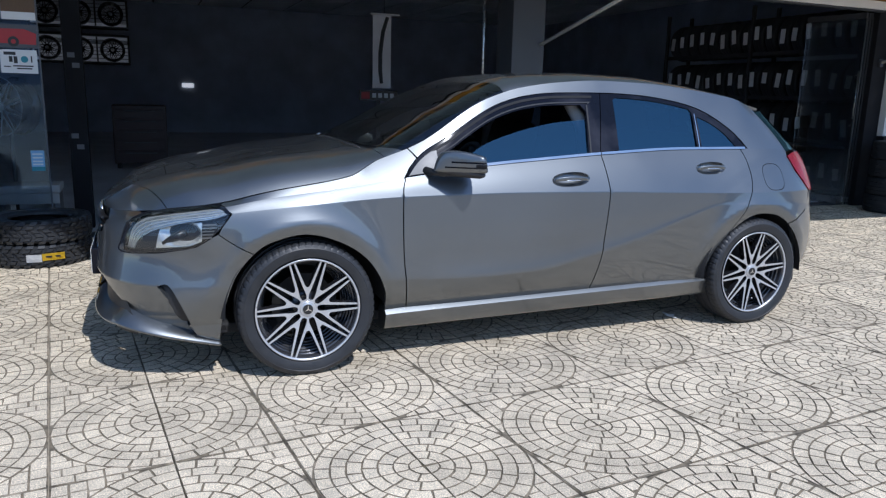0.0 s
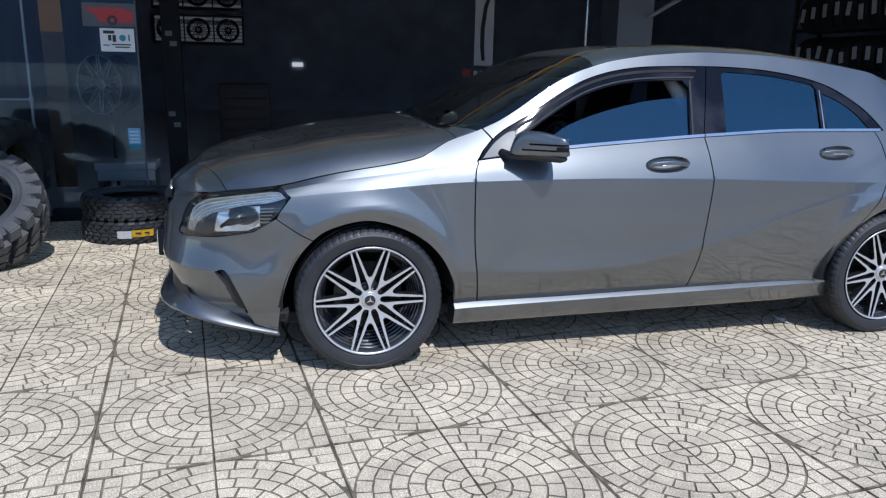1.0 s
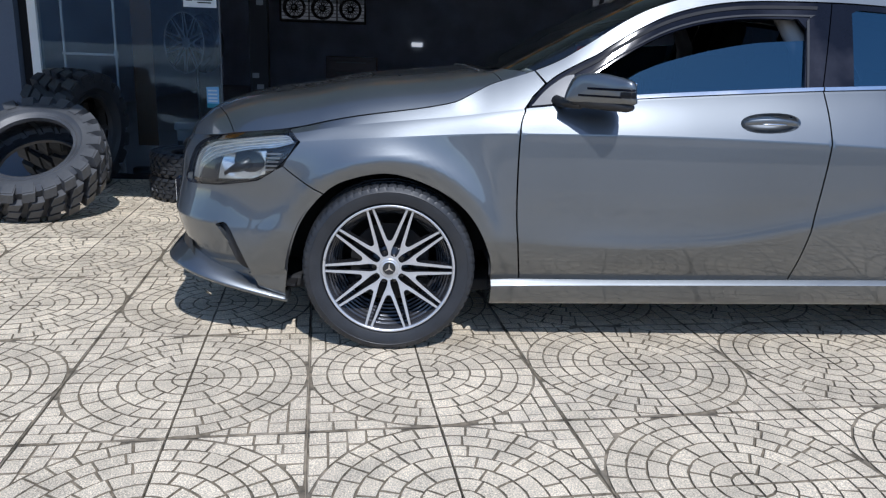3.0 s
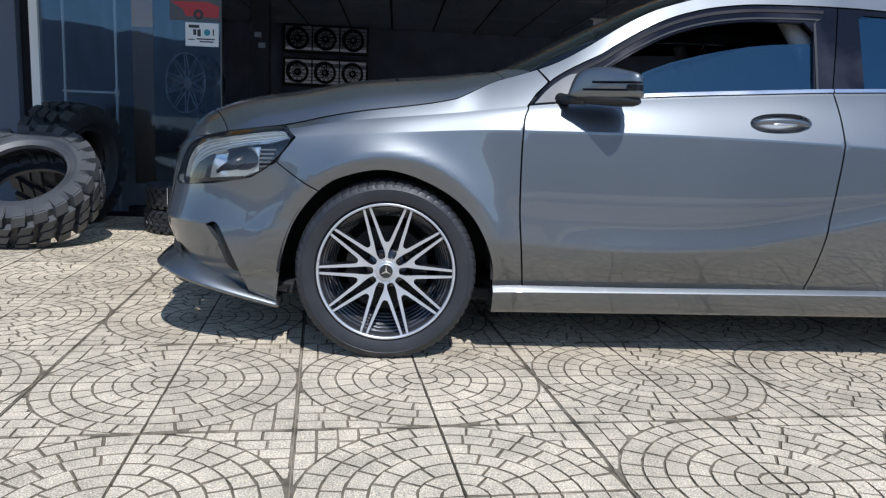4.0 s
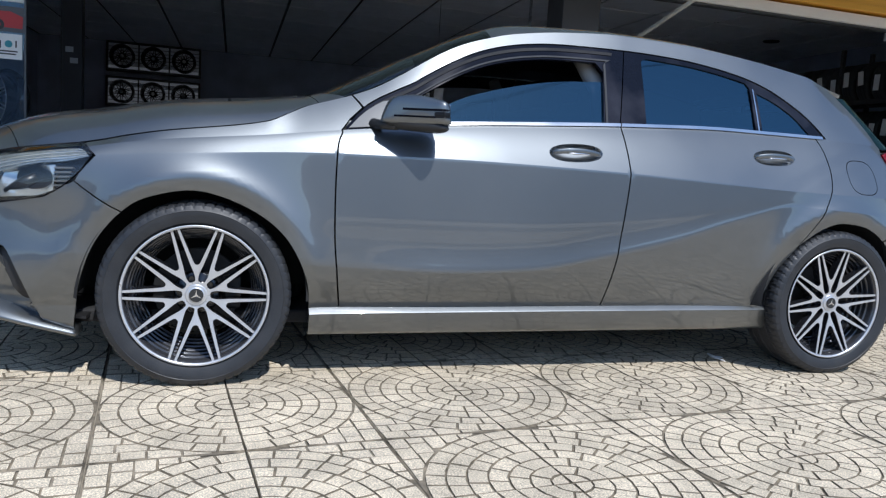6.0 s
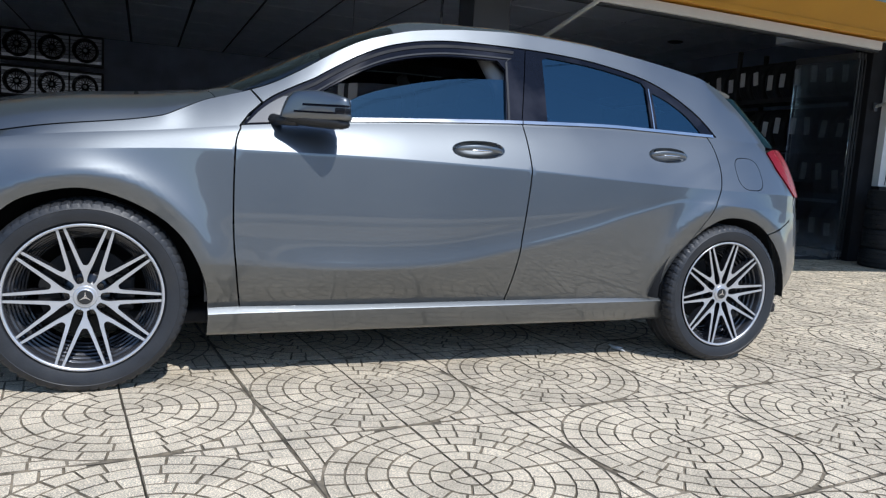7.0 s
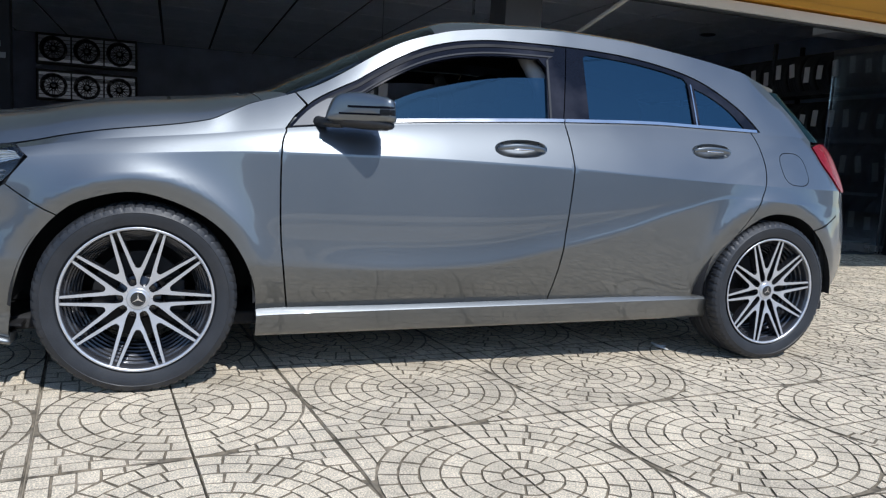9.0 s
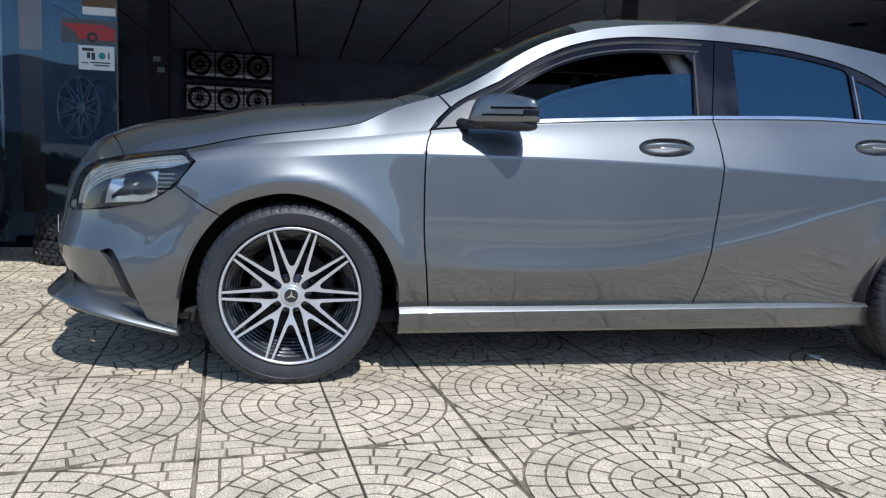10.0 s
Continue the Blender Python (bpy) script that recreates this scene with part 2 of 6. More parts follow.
def revolve(profile, sides=64, axis="y", bm=None, wrap=False):
    """A profile of (radius, along) turned round an axis; returns the rings too."""
    bm = bm or bmesh.new()
    rings = []
    for k in range(sides):
        c, s = math.cos(k * math.tau / sides), math.sin(k * math.tau / sides)
        ring = []
        for r, a in profile:
            ring.append(bm.verts.new((r * c, a, r * s) if axis == "y" else (r * c, r * s, a)))
        rings.append(ring)
    m = len(profile)
    for k in range(sides):
        r0, r1 = rings[k], rings[(k + 1) % sides]
        for j in range(m if wrap else m - 1):
            bm.faces.new((r0[j], r0[(j + 1) % m], r1[(j + 1) % m], r1[j]))
    bmesh.ops.recalc_face_normals(bm, faces=bm.faces)
    return bm, rings


def prism(outline, axis, a, b, bevel=0.0):
    """An outline in a plane square to axis, pulled from a to b."""
    bm = bmesh.new()

    def at(p, t):
        return {"x": (t, p[0], p[1]), "y": (p[0], t, p[1]), "z": (p[0], p[1], t)}[axis]
    lo = [bm.verts.new(at(p, a)) for p in outline]
    hi = [bm.verts.new(at(p, b)) for p in outline]
    k = len(outline)
    bm.faces.new(lo)
    bm.faces.new(reversed(hi))
    for i in range(k):
        bm.faces.new((lo[i], lo[(i + 1) % k], hi[(i + 1) % k], hi[i]))
    bmesh.ops.recalc_face_normals(bm, faces=bm.faces)
    if bevel:
        bmesh.ops.bevel(bm, geom=list(bm.edges), offset=bevel, segments=1, affect="EDGES")
    return bm


def curve(*pts):
    """A smooth function through (x, value) points, level beyond its ends, without overshoot."""
    xs, ys = [p[0] for p in pts], [p[1] for p in pts]
    d = [(ys[i + 1] - ys[i]) / (xs[i + 1] - xs[i]) for i in range(len(xs) - 1)]
    m = [d[0]] + [0.0 if d[i] * d[i + 1] <= 0 else 2 * d[i] * d[i + 1] / (d[i] + d[i + 1]) for i in range(len(d) - 1)] + [d[-1]]

    def f(x):
        if x <= xs[0]:
            return ys[0]
        if x >= xs[-1]:
            return ys[-1]
        i = max(k for k in range(len(xs) - 1) if xs[k] <= x)
        h = xs[i + 1] - xs[i]
        t = (x - xs[i]) / h
        return ((1 + 2 * t) * (1 - t) ** 2 * ys[i] + t * (1 - t) ** 2 * h * m[i] + t * t * (3 - 2 * t) * ys[i + 1] + t * t * (t - 1) * h * m[i + 1])
    return f


def bend(*pts, n=8):
    """A smooth line through plane points (Catmull-Rom)."""
    p = [Vector(q) for q in pts]
    out = []
    for i in range(len(p) - 1):
        a, b, c, d = p[max(i - 1, 0)], p[i], p[i + 1], p[min(i + 2, len(p) - 1)]
        for k in range(n):
            t = k / n
            out.append(tuple(0.5 * (2 * b + (c - a) * t + (2 * a - 5 * b + 4 * c - d) * t * t + (3 * b - a - 3 * c + d) * t ** 3)))
    return out + [tuple(p[-1])]


# ---- ground and building ----
bm = bmesh.new()
bm.faces.new([bm.verts.new(p) for p in ((-3000, -3000, -0.022), (3000, -3000, -0.022), (3000, 3000, -0.022), (-3000, 3000, -0.022))])
tagged(part("ground", bm, GROUND), "wide worn concrete yard reaching to the horizon", "ground", kind="structure")
tagged(part("road", box(-400, 400, -38.0, -19.0, -0.06, -0.008), ASPHALT), "grey asphalt street in front of the shop", "road", kind="structure")
# overhead cables from the building to a pole across the yard
pole = thing("utility_pole", "tall grey concrete utility pole across the yard", "pole")
part("shaft", tube([(-14.0, -17.0, -0.02), (-14.0, -17.0, 8.0)], [0.16, 0.10], 14), GROUND, pole, smooth=True)
part("crossarm", box(-14.06, -13.94, -17.7, -16.3, 7.25, 7.37, 0.01), BLACK_PLASTIC, pole)
for dy, za, zb in ((0.0, 6.60, 7.36), (0.45, 6.45, 7.36)):
    cable = thing("overhead_cable", "thin black overhead cable sagging between building and pole", "cable", "overhead cables")
    a, b = Vector((-14.0, -17.0 + dy, zb)), Vector((15.4, 2.855, za))
    part("wire", tube([a.lerp(b, k / 24) - Vector((0, 0, 1.6 * (k / 24) * (1 - k / 24))) for k in range(25)], 0.004, 6), BLACK_PLASTIC, cable)
# far mountains across the street
bm = bmesh.new()
rows = []
for k in range(181):
    a = math.pi + math.pi * k / 180
    r = 1900 + 250 * noise.noise((k * 0.07, 3, 0))
    h = 196 + 50 * noise.fractal((k * 0.075, 0.0, 5.0), 0.8, 2.1, 6) + 18 * math.sin(k * 0.12)
    rows.append([bm.verts.new((r * f * math.cos(a), r * f * math.sin(a), max(h, 40) * g)) for f, g in ((0.72, -0.05), (0.84, 0.45), (0.93, 0.8), (1.0, 1.0), (1.15, 0.6))])
for r0, r1 in zip(rows, rows[1:]):
    for k in range(4):
        bm.faces.new((r0[k], r0[k + 1], r1[k + 1], r1[k]))
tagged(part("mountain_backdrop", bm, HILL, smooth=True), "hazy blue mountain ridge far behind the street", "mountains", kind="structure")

CEILING, BACK = 3.70, 19.6


def wall(name, label, bm, mat, category="wall"):
    return tagged(part(name, bm, mat), label, category, kind="structure")


wall("shop_floor", "pale smooth shop floor in deep shade", box(-5.2, 12.2, 3.12, BACK, -0.10, -0.004), SHOP_FLOOR, "floor")
wall("wall_back", "pale grey back wall of the tyre shop in deep shade", box(-5.4, 12.4, BACK, BACK + 0.2, -0.1, 4.0), DARK_WALL)
wall("wall_west", "pale grey side wall of the tyre shop in deep shade", box(-5.4, -5.2, 3.0, BACK, -0.1, 4.0), DARK_WALL)
wall("wall_east", "pale grey side wall behind the tyre racks in deep shade", box(12.2, 12.4, 3.0, BACK, -0.1, 4.0), DARK_WALL)
wall("wall_front_west", "blue-grey rendered wall beside the shop window", box(-9.0, -2.985, 2.72, 3.0, -0.05, 2.62), PLASTER)
wall("wall_front_east", "white painted wall beside the shop entrance", box(8.36, 16.0, 2.72, 3.0, 0.93, 2.62), WHITE_PAINT)
wall("wall_base_east", "dark base below the white wall", box(8.36, 16.0, 2.70, 3.0, -0.05, 0.926), DARK_FRAME)
wall("wall_upper", "pale rendered wall of the upper storey", box(-9.0, 16.0, 2.86, 3.10, 2.63, 7.0), WHITE_PAINT)
wall("pillar_middle", "grey clad pillar between two shop openings", box(3.24, 3.65, 3.50, 3.90, -0.05, CEILING, 0.006), PILLAR, "pillar")
wall("pillar_east", "dark slim pillar at the end of the opening", box(8.10, 8.355, 2.80, 3.05, -0.05, 2.62, 0.006), DARK_FRAME, "pillar")
bm = box(-5.2, 12.2, 3.1, BACK, CEILING + 0.02, CEILING + 0.12)
for f in bm.faces:
    f.material_index = 1
for i in range(14):
    for j in range(-1, 10):
        x0, y0 = -5.14 + i * 1.235, 3.62 + j * 1.58
        if y0 + 1.57 < BACK:
            box(x0 + 0.028, x0 + 1.207, max(y0 + 0.028, 3.12), y0 + 1.552, CEILING, CEILING + 0.021, bm=bm)
ceiling = wall("ceiling", "suspended grey tile ceiling with dark grid joints", bm, CEIL, "ceiling")
ceiling.data.materials.append(BLACK_PLASTIC)
wall("ceiling_void", "dark void above the ceiling grid", box(-5.4, 12.4, 3.1, BACK + 0.2, CEILING + 0.125, CEILING + 0.3), DARK_WALL, "ceiling")
vent, _ = revolve([(0.0, 0.0), (0.14, 0.0), (0.16, 0.012), (0.16, 0.03)], 28, "z")
ob = tagged(part("ceiling_speaker", vent, DARK_STEEL, smooth=True), "round dark speaker set in the ceiling", "speaker")
ob.location = (10.35, 9.2, CEILING - 0.018)

# shop window
window = tagged(new("window_1"), "tall shop window with pale frame, reflecting mountains and sky", "window", kind="structure")
part("pane", box(-2.838, -1.42, 2.800, 2.808, 0.03, 2.50), SHOP_GLASS, window).visible_shadow = False
part("frame_post", box(-2.905, -2.838, 2.765, 2.845, -0.01, 2.62, 0.004), WHITE_PAINT, window, "pale aluminium post")
part("shadow_gap", box(-2.985, -2.905, 2.80, 2.86, -0.01, 2.62), DARK_FRAME, window)
part("window_sill", box(-2.838, -1.42, 2.785, 2.83, -0.01, 0.03, 0.003), DARK_FRAME, window)
part("edge_strip", box(-1.424, -1.412, 2.796, 2.812, 0.0, 2.50), PILLAR, window)

# sign board, rail and awning over the opening
sign = thing("sign_board", "yellow shop sign board with black lettering shapes above the entrance", "sign")
part("panel", box(-4.0, 8.20, 2.60, 2.855, 2.62, 3.00, 0.006), YELLOW, sign)
part("lower_band", box(-4.0, 8.20, 2.585, 2.60, 2.60, 2.665, 0.004), YELLOW, sign)
x = -1.9
widths = (0.24, 0.30, 0.16, 0.28, 0.30, 0.26)
for k in range(14):
    w = widths[k % 6]
    if k % 5 != 4:
        part("letter_block", box(x, x + w, 2.590, 2.601, 2.70, 2.93, 0.004), SIGN_BLACK, sign)
    x += w + 0.13
rail = thing("door_rail", "white steel rail over the sliding glass doors", "rail")
part("rail", box(-2.8, 8.10, 2.70, 2.855, 2.50, 2.598, 0.005), WHITE_PAINT, rail)
part("track", box(-2.8, 8.10, 2.735, 2.82, 2.480, 2.501), DARK_STEEL, rail)
awning = thing("awning", "dull teal cloth awning stretched out over the forecourt", "awning")
bm, rows = bmesh.new(), []
for i in range(61):
    x = -6.0 + 17.0 * i / 60
    rows.append([bm.verts.new((x, 2.86 - 2.98 * j / 12, 3.012 - 0.034 * j / 12 - 0.02 * math.sin(math.pi * j / 12) + 0.004 * math.sin(i * 1.7))) for j in range(13)])
for r0, r1 in zip(rows, rows[1:]):
    for j in range(12):
        bm.faces.new((r0[j], r0[j + 1], r1[j + 1], r1[j]))
bmesh.ops.solidify(bm, geom=list(bm.faces), thickness=0.006)
part("cloth", bm, AWNING, awning, smooth=True)
part("front_bar", box(-6.0, 11.0, -0.145, -0.11, 2.95, 2.985, 0.006), WHITE_PAINT, awning)
part("valance", box(-6.0, 11.0, -0.138, -0.133, 2.86, 2.95), AWNING, awning)
for x, y, z in ((3.60, 3.50, 1.90), (8.22, 2.80, 1.86)):
    part("strut", tube([(x, y, z), (x + 0.112 * (y + 0.12), -0.12, z + 0.2924 * (y + 0.12) - (0 if x < 5 else 0.02))], 0.019, 12), WHITE_PAINT, awning, smooth=True)
    if x > 5:
        part("strut_bracket", box(x - 0.03, x + 0.03, y - 0.03, y + 0.002, z - 0.05, z + 0.05, 0.008), DARK_STEEL, awning)

# folding glass doors stacked at the east end
for k, (x0, y0, x1, y1) in enumerate(((7.98, 2.88, 7.90, 3.72), (8.03, 2.88, 7.96, 3.72), (8.08, 2.88, 8.02, 3.72))):
    leaf = thing("glass_door", "frameless glass door leaf folded open with steel foot rail", "door", "folded door leaves", at=pose(x0, y0, 0, 0, 0, math.degrees(math.atan2(y1 - y0, x1 - x0))))
    L = math.hypot(x1 - x0, y1 - y0)
    part("pane", box(0.0, L, -0.005, 0.005, 0.11, 2.41), DOOR_GLASS, leaf)
    part("foot_rail", box(0.0, L, -0.018, 0.018, 0.0, 0.11, 0.004), STEEL, leaf)
    part("head_rail", box(0.0, L, -0.018, 0.018, 2.41, 2.480, 0.004), DARK_STEEL, leaf)
    part("edge_profile", box(-0.012, 0.0, -0.008, 0.008, 0.11, 2.41), DARK_STEEL, leaf)
    if k == 0:
        part("pull_bar", tube([(0.05, -0.05, 1.0), (0.05, -0.05, 1.75)], 0.010, 10), STEEL, leaf, smooth=True)
        for z in (1.05, 1.70):
            part("pull_bar_post", tube([(0.05, -0.05, z), (0.05, 0.0, z)], 0.007, 8), STEEL, leaf)
# sign disc on the white wall with its wires
disc = thing("hanging_disc", "round grey disc sign hanging on thin wire", "sign")
bm, _ = revolve([(0.0, -0.008), (0.15, -0.008), (0.155, 0.0), (0.15, 0.008), (0.0, 0.008)], 40, "y")
part("disc", bm, DARK_FRAME, disc, smooth=True).location = (8.50, 2.66, 2.10)
part("wire", tube([(8.50, 2.66, 2.25), (8.52, 2.67, 2.62)], 0.004, 6), DARK_FRAME, disc)
part("wall_cable", tube([(8.56, 2.712, 2.35), (8.50, 2.712, 1.5), (8.46, 2.712, 0.95)], 0.005, 6), DARK_FRAME, disc)
part("hook", box(8.48, 8.53, 2.64, 2.72, 2.43, 2.50, 0.01), DARK_STEEL, disc)


# ---- the car: its shape ----
# x runs from the front axle to the rear, z up; half widths.  Nodes up the side: 0 underside, 1 sill, 2 lower crease,
# 3 shoulder crease, 4 belt line, 5 bonnet or roof edge.
NODE_Z = (
    curve((-0.9, 0.15), (-0.4, 0.12), (0.4, 0.14), (2.4, 0.15), (3.4, 0.20)),
    curve((-0.9, 0.27), (0.5, 0.27), (2.4, 0.29), (3.4, 0.30)),
    curve((-0.9, 0.46), (0.1, 0.45), (0.9, 0.424), (1.2, 0.437), (1.56, 0.502), (1.88, 0.58), (2.16, 0.668), (2.45, 0.735), (2.8, 0.72), (3.4, 0.66)),
    curve((-0.9, 0.69), (-0.6, 0.745), (-0.33, 0.778), (0.0, 0.807), (0.47, 0.834), (1.0, 0.840), (1.58, 0.832), (2.1, 0.814), (2.45, 0.802), (3.4, 0.79)),
    curve((-0.9, 0.715), (-0.6, 0.768), (-0.39, 0.800), (-0.14, 0.842), (0.22, 0.884), (0.5, 0.922), (0.9, 0.966), (1.3, 0.996), (1.66, 1.019), (2.2, 1.040), (3.4, 1.040)),
    curve((-0.9, 0.735), (-0.6, 0.785), (-0.39, 0.815), (-0.14, 0.868), (0.22, 0.93), (0.30, 0.968), (0.364, 1.000), (0.43, 1.022), (0.51, 1.048), (0.60, 1.084), (0.702, 1.141), (0.812, 1.211), (0.882, 1.253), (0.97, 1.296),
          (1.08, 1.334), (1.18, 1.361), (1.43, 1.397), (1.7, 1.414), (2.0, 1.409), (2.31, 1.386), (2.66, 1.345), (2.94, 1.298), (3.4, 1.25)))
NODE_Y = (
    curve((-0.9, 0.79), (-0.38, 0.785), (0.3, 0.785), (0.45, 0.765), (1.9, 0.765), (2.5, 0.785), (3.4, 0.80)),
    curve((-0.9, 0.815), (-0.38, 0.812), (0.3, 0.812), (0.5, 0.807), (1.9, 0.804), (2.5, 0.818), (3.4, 0.82)),
    curve((-0.9, 0.875), (-0.38, 0.852), (0.0, 0.860), (0.47, 0.886), (1.2, 0.896), (1.56, 0.892), (1.9, 0.884), (2.16, 0.876), (2.5, 0.864), (3.1, 0.842), (3.4, 0.83)),
    curve((-0.9, 0.84), (-0.33, 0.842), (0.0, 0.854), (0.5, 0.868), (1.0, 0.873), (1.6, 0.873), (2.45, 0.860), (2.9, 0.838), (3.4, 0.80)),
    curve((-0.9, 0.81), (-0.39, 0.820), (-0.14, 0.822), (0.22, 0.828), (0.5, 0.822), (0.9, 0.800), (1.3, 0.783), (1.66, 0.767), (2.2, 0.735), (2.7, 0.714), (3.4, 0.64)),
    curve((-0.9, 0.74), (-0.39, 0.786), (0.0, 0.806), (0.22, 0.803), (0.364, 0.754), (0.51, 0.732), (0.72, 0.697), (0.90, 0.664), (1.18, 0.624), (1.7, 0.594), (2.3, 0.570), (2.94, 0.53)))
BULGE = (0.003, 0.012, 0.0, 0.0, 0.005)
SLOPE = {2: (-0.14, -0.13), 3: (-0.44, -0.76)}          # how the flanks lean at the two ends of a stretch
NOSE = curve((0.12, -0.90), (0.2, -0.915), (0.27, -0.928), (0.34, -0.925), (0.42, -0.928), (0.55, -0.920), (0.66, -0.905), (0.74, -0.875), (0.80, -0.84), (0.86, -0.74))
TAIL = curve((0.2, 3.40), (0.3, 3.47), (0.45, 3.51), (0.6, 3.50), (0.8, 3.47), (0.95, 3.45), (1.04, 3.40), (1.12, 3.31), (1.28, 3.135), (1.36, 3.07))
XF, XR, NF, NR, RF, RR = -0.25, 2.72, 2.45, 3.1, 0.70, 0.55
LQ = XR - XF
SQUARE = curve((0.10, 3.9), (0.28, 3.9), (0.36, 3.3), (0.46, 2.8), (0.6, 2.45), (1.2, 2.45))   # the nose is squarer low down
WHEELS = ((0.0, 0.317), (2.699, 0.317))
# lean of the doors from the lower crease (0) up to the shoulder (1): hollow over the crease, then nearly upright
LEAN_T = (0.0, 0.025, 0.10, 0.19, 0.31, 0.46, 0.70, 1.0)
LEAN_S = (-0.138, -0.136, -0.108, -0.062, -0.020, -0.041, -0.043, -0.044)
_t = np.linspace(0.0, 1.0, 201)
_s = -np.interp(_t, LEAN_T, LEAN_S)


def stand_out(s):
    """How far the flank stands out from the shoulder, for a height of 1."""
    c = np.concatenate(([0.0], np.cumsum((s[1:] + s[:-1]) / 2 / 200)))
    return c[-1] - c


FLAT = stand_out(np.minimum(_s, 0.046))                 # by the front wheel the hollow runs out
HOLLOW = stand_out(_s)


def ease(t):
    return t * t * (3 - 2 * t)


def side(x, z):
    """Half width of the body, before nose and tail close it."""
    zs = [f(x) for f in NODE_Z]
    ys = [f(x) for f in NODE_Y]
    w = min(max((x + 0.28) / 0.50, 0.0), 1.0)
    w = w * w * (3 - 2 * w)
    deep = ease(min(max((x - 0.46) / 0.40, 0.0), 1.0))
    ys[2] += w * (ys[3] + (zs[3] - zs[2]) * (FLAT[0] + deep * (HOLLOW[0] - FLAT[0])) - ys[2])
    i = 0 if z < zs[1] else max(k for k in range(5) if zs[k] <= max(z, zs[0]))
    t = min(max((z - zs[i]) / (zs[i + 1] - zs[i]), -0.5), 1.0)
    y = ys[i] + (ys[i + 1] - ys[i]) * t + BULGE[i] * min(1.0, (zs[i + 1] - zs[i]) / 0.3 if i == 4 else 1.0) * 4 * t * (1 - t)
    if i in SLOPE:
        d, h = ys[i + 1] - ys[i], zs[i + 1] - zs[i]
        lean = SLOPE[i][1] - (0.20 * min(max((0.42 - x) / 0.3, 0.0), 1.0) if i == 2 else 0.0)
        m0, m1 = SLOPE[i][0] * h - d, lean * h - d
        y += t * (1 - t) * (m0 * (1 - t) - m1 * t)
    if i == 2 and w > 0:
        k = min(int(t * 200), 199)
        a, b = (FLAT[j] + deep * (HOLLOW[j] - FLAT[j]) for j in (k, k + 1))
        y += w * (ys[3] + (zs[3] - zs[2]) * float(a + (b - a) * (t * 200 - k)) - y)
    for wx, wz in WHEELS:                               # the flares round the wheels
        r = math.hypot(x - wx, z - wz) - 0.408
        d = math.sqrt(r * r + 0.0005) - 0.0224
        low = (1.0 - min(max((0.46 - z) / 0.2, 0.0), 1.0)) * ease(min(max((0.58 - abs(x - wx)) / 0.30, 0.0), 1.0))
        y += low * (0.018 * math.exp(-d / 0.036) if r > 0 else 0.018 - 0.20 * min(d, 0.1))
        y += 0.016 * math.exp(-max(d, 0.0) / 0.12) * ease(min(max((z - 0.40) / 0.35, 0.0), 1.0)) * ease(max(0.0, 1 - abs(x - wx) / 0.46))
    return y


def body(q, v):
    """The skin at q along the car (round nose and tail) and v up the nodes: x, half width, z."""
    if q < 0:
        a = min(-q / RF, math.pi / 2)
        s, f = math.sin(a) ** (2 / NF), math.cos(a) ** (2 / NF) if a < math.pi / 2 - 1e-6 else 0.0
        xn = XF - 0.64 * s
    elif q > LQ:
        a = min((q - LQ) / RR, math.pi / 2)
        s, f = math.sin(a) ** (2 / NR), math.cos(a) ** (2 / NR) if a < math.pi / 2 - 1e-6 else 0.0
        xn = XR + 0.68 * s
    else:
        s, f, xn = 0.0, 1.0, XF + q
    i = min(max(int(v), 0), 4)
    za, zb = NODE_Z[i](xn), NODE_Z[i + 1](xn)
    z = za + (zb - za) * (v - i)
    if q < 0:
        a, e = min(-q / RF, math.pi / 2), 2 / SQUARE(z)
        s, f = math.sin(a) ** e, math.cos(a) ** e if a < math.pi / 2 - 1e-6 else 0.0
    x = XF - (XF - NOSE(z)) * s if q < 0 else XR + (TAIL(z) - XR) * s if q > LQ else xn
    return x, side(xn, z) * f, z


def unroll(x, z):
    """(q, v) of the skin's point at x and z."""
    if x < XF:
        s = min((XF - x) / (XF - NOSE(z)), 1.0)
        a = math.asin(s ** (SQUARE(z) / 2))
        q, xn = -RF * a, XF - 0.64 * math.sin(a) ** (2 / NF)
    elif x > XR:
        s = min((x - XR) / (TAIL(z) - XR), 1.0)
        q, xn = LQ + RR * math.asin(s ** (NR / 2)), XR + 0.68 * s
    else:
        q, xn = x - XF, x
    zs = [f(xn) for f in NODE_Z]
    i = 0 if z < zs[1] else max(k for k in range(5) if zs[k] <= z)
    return q, min(i + (z - zs[i]) / (zs[i + 1] - zs[i]), 5.0)


def skin_point(q, v, sign, off=0.0):
    x, y, z = body(q, v)
    n = skin_normal(q, v, sign)
    return Vector((x, y * sign, z)) + n * off, n


def skin_normal(q, v, sign):
    e, g = 0.004, 0.012 + 0.045 * max(0.0, 1 - abs(v - 2) / 0.10)   # the lower crease is the softer one
    q = min(max(q, -RF * 1.5 + e), LQ + RR * 1.5)
    a, b = Vector(body(q + e, v)), Vector(body(q - e, v))
    c, d = Vector(body(q, min(v + g, 5))), Vector(body(q, max(v - g, 0)))
    n = (c - d).cross(a - b)
    if n.y < 0:
        n = -n
    n.normalize()
    return Vector((n.x, n.y * sign, n.z))


def inside(poly, pts):
    """Which of the points lie in the polygon."""
    p = np.asarray(poly, float)
    r = np.zeros(len(pts), bool)
    x, y = pts[:, 0], pts[:, 1]
    for (ax, ay), (bx, by) in zip(p, np.roll(p, -1, 0)):
        if ay != by:
            r ^= ((ay > y) != (by > y)) & (x < (bx - ax) * (y - ay) / (by - ay) + ax)
    return r


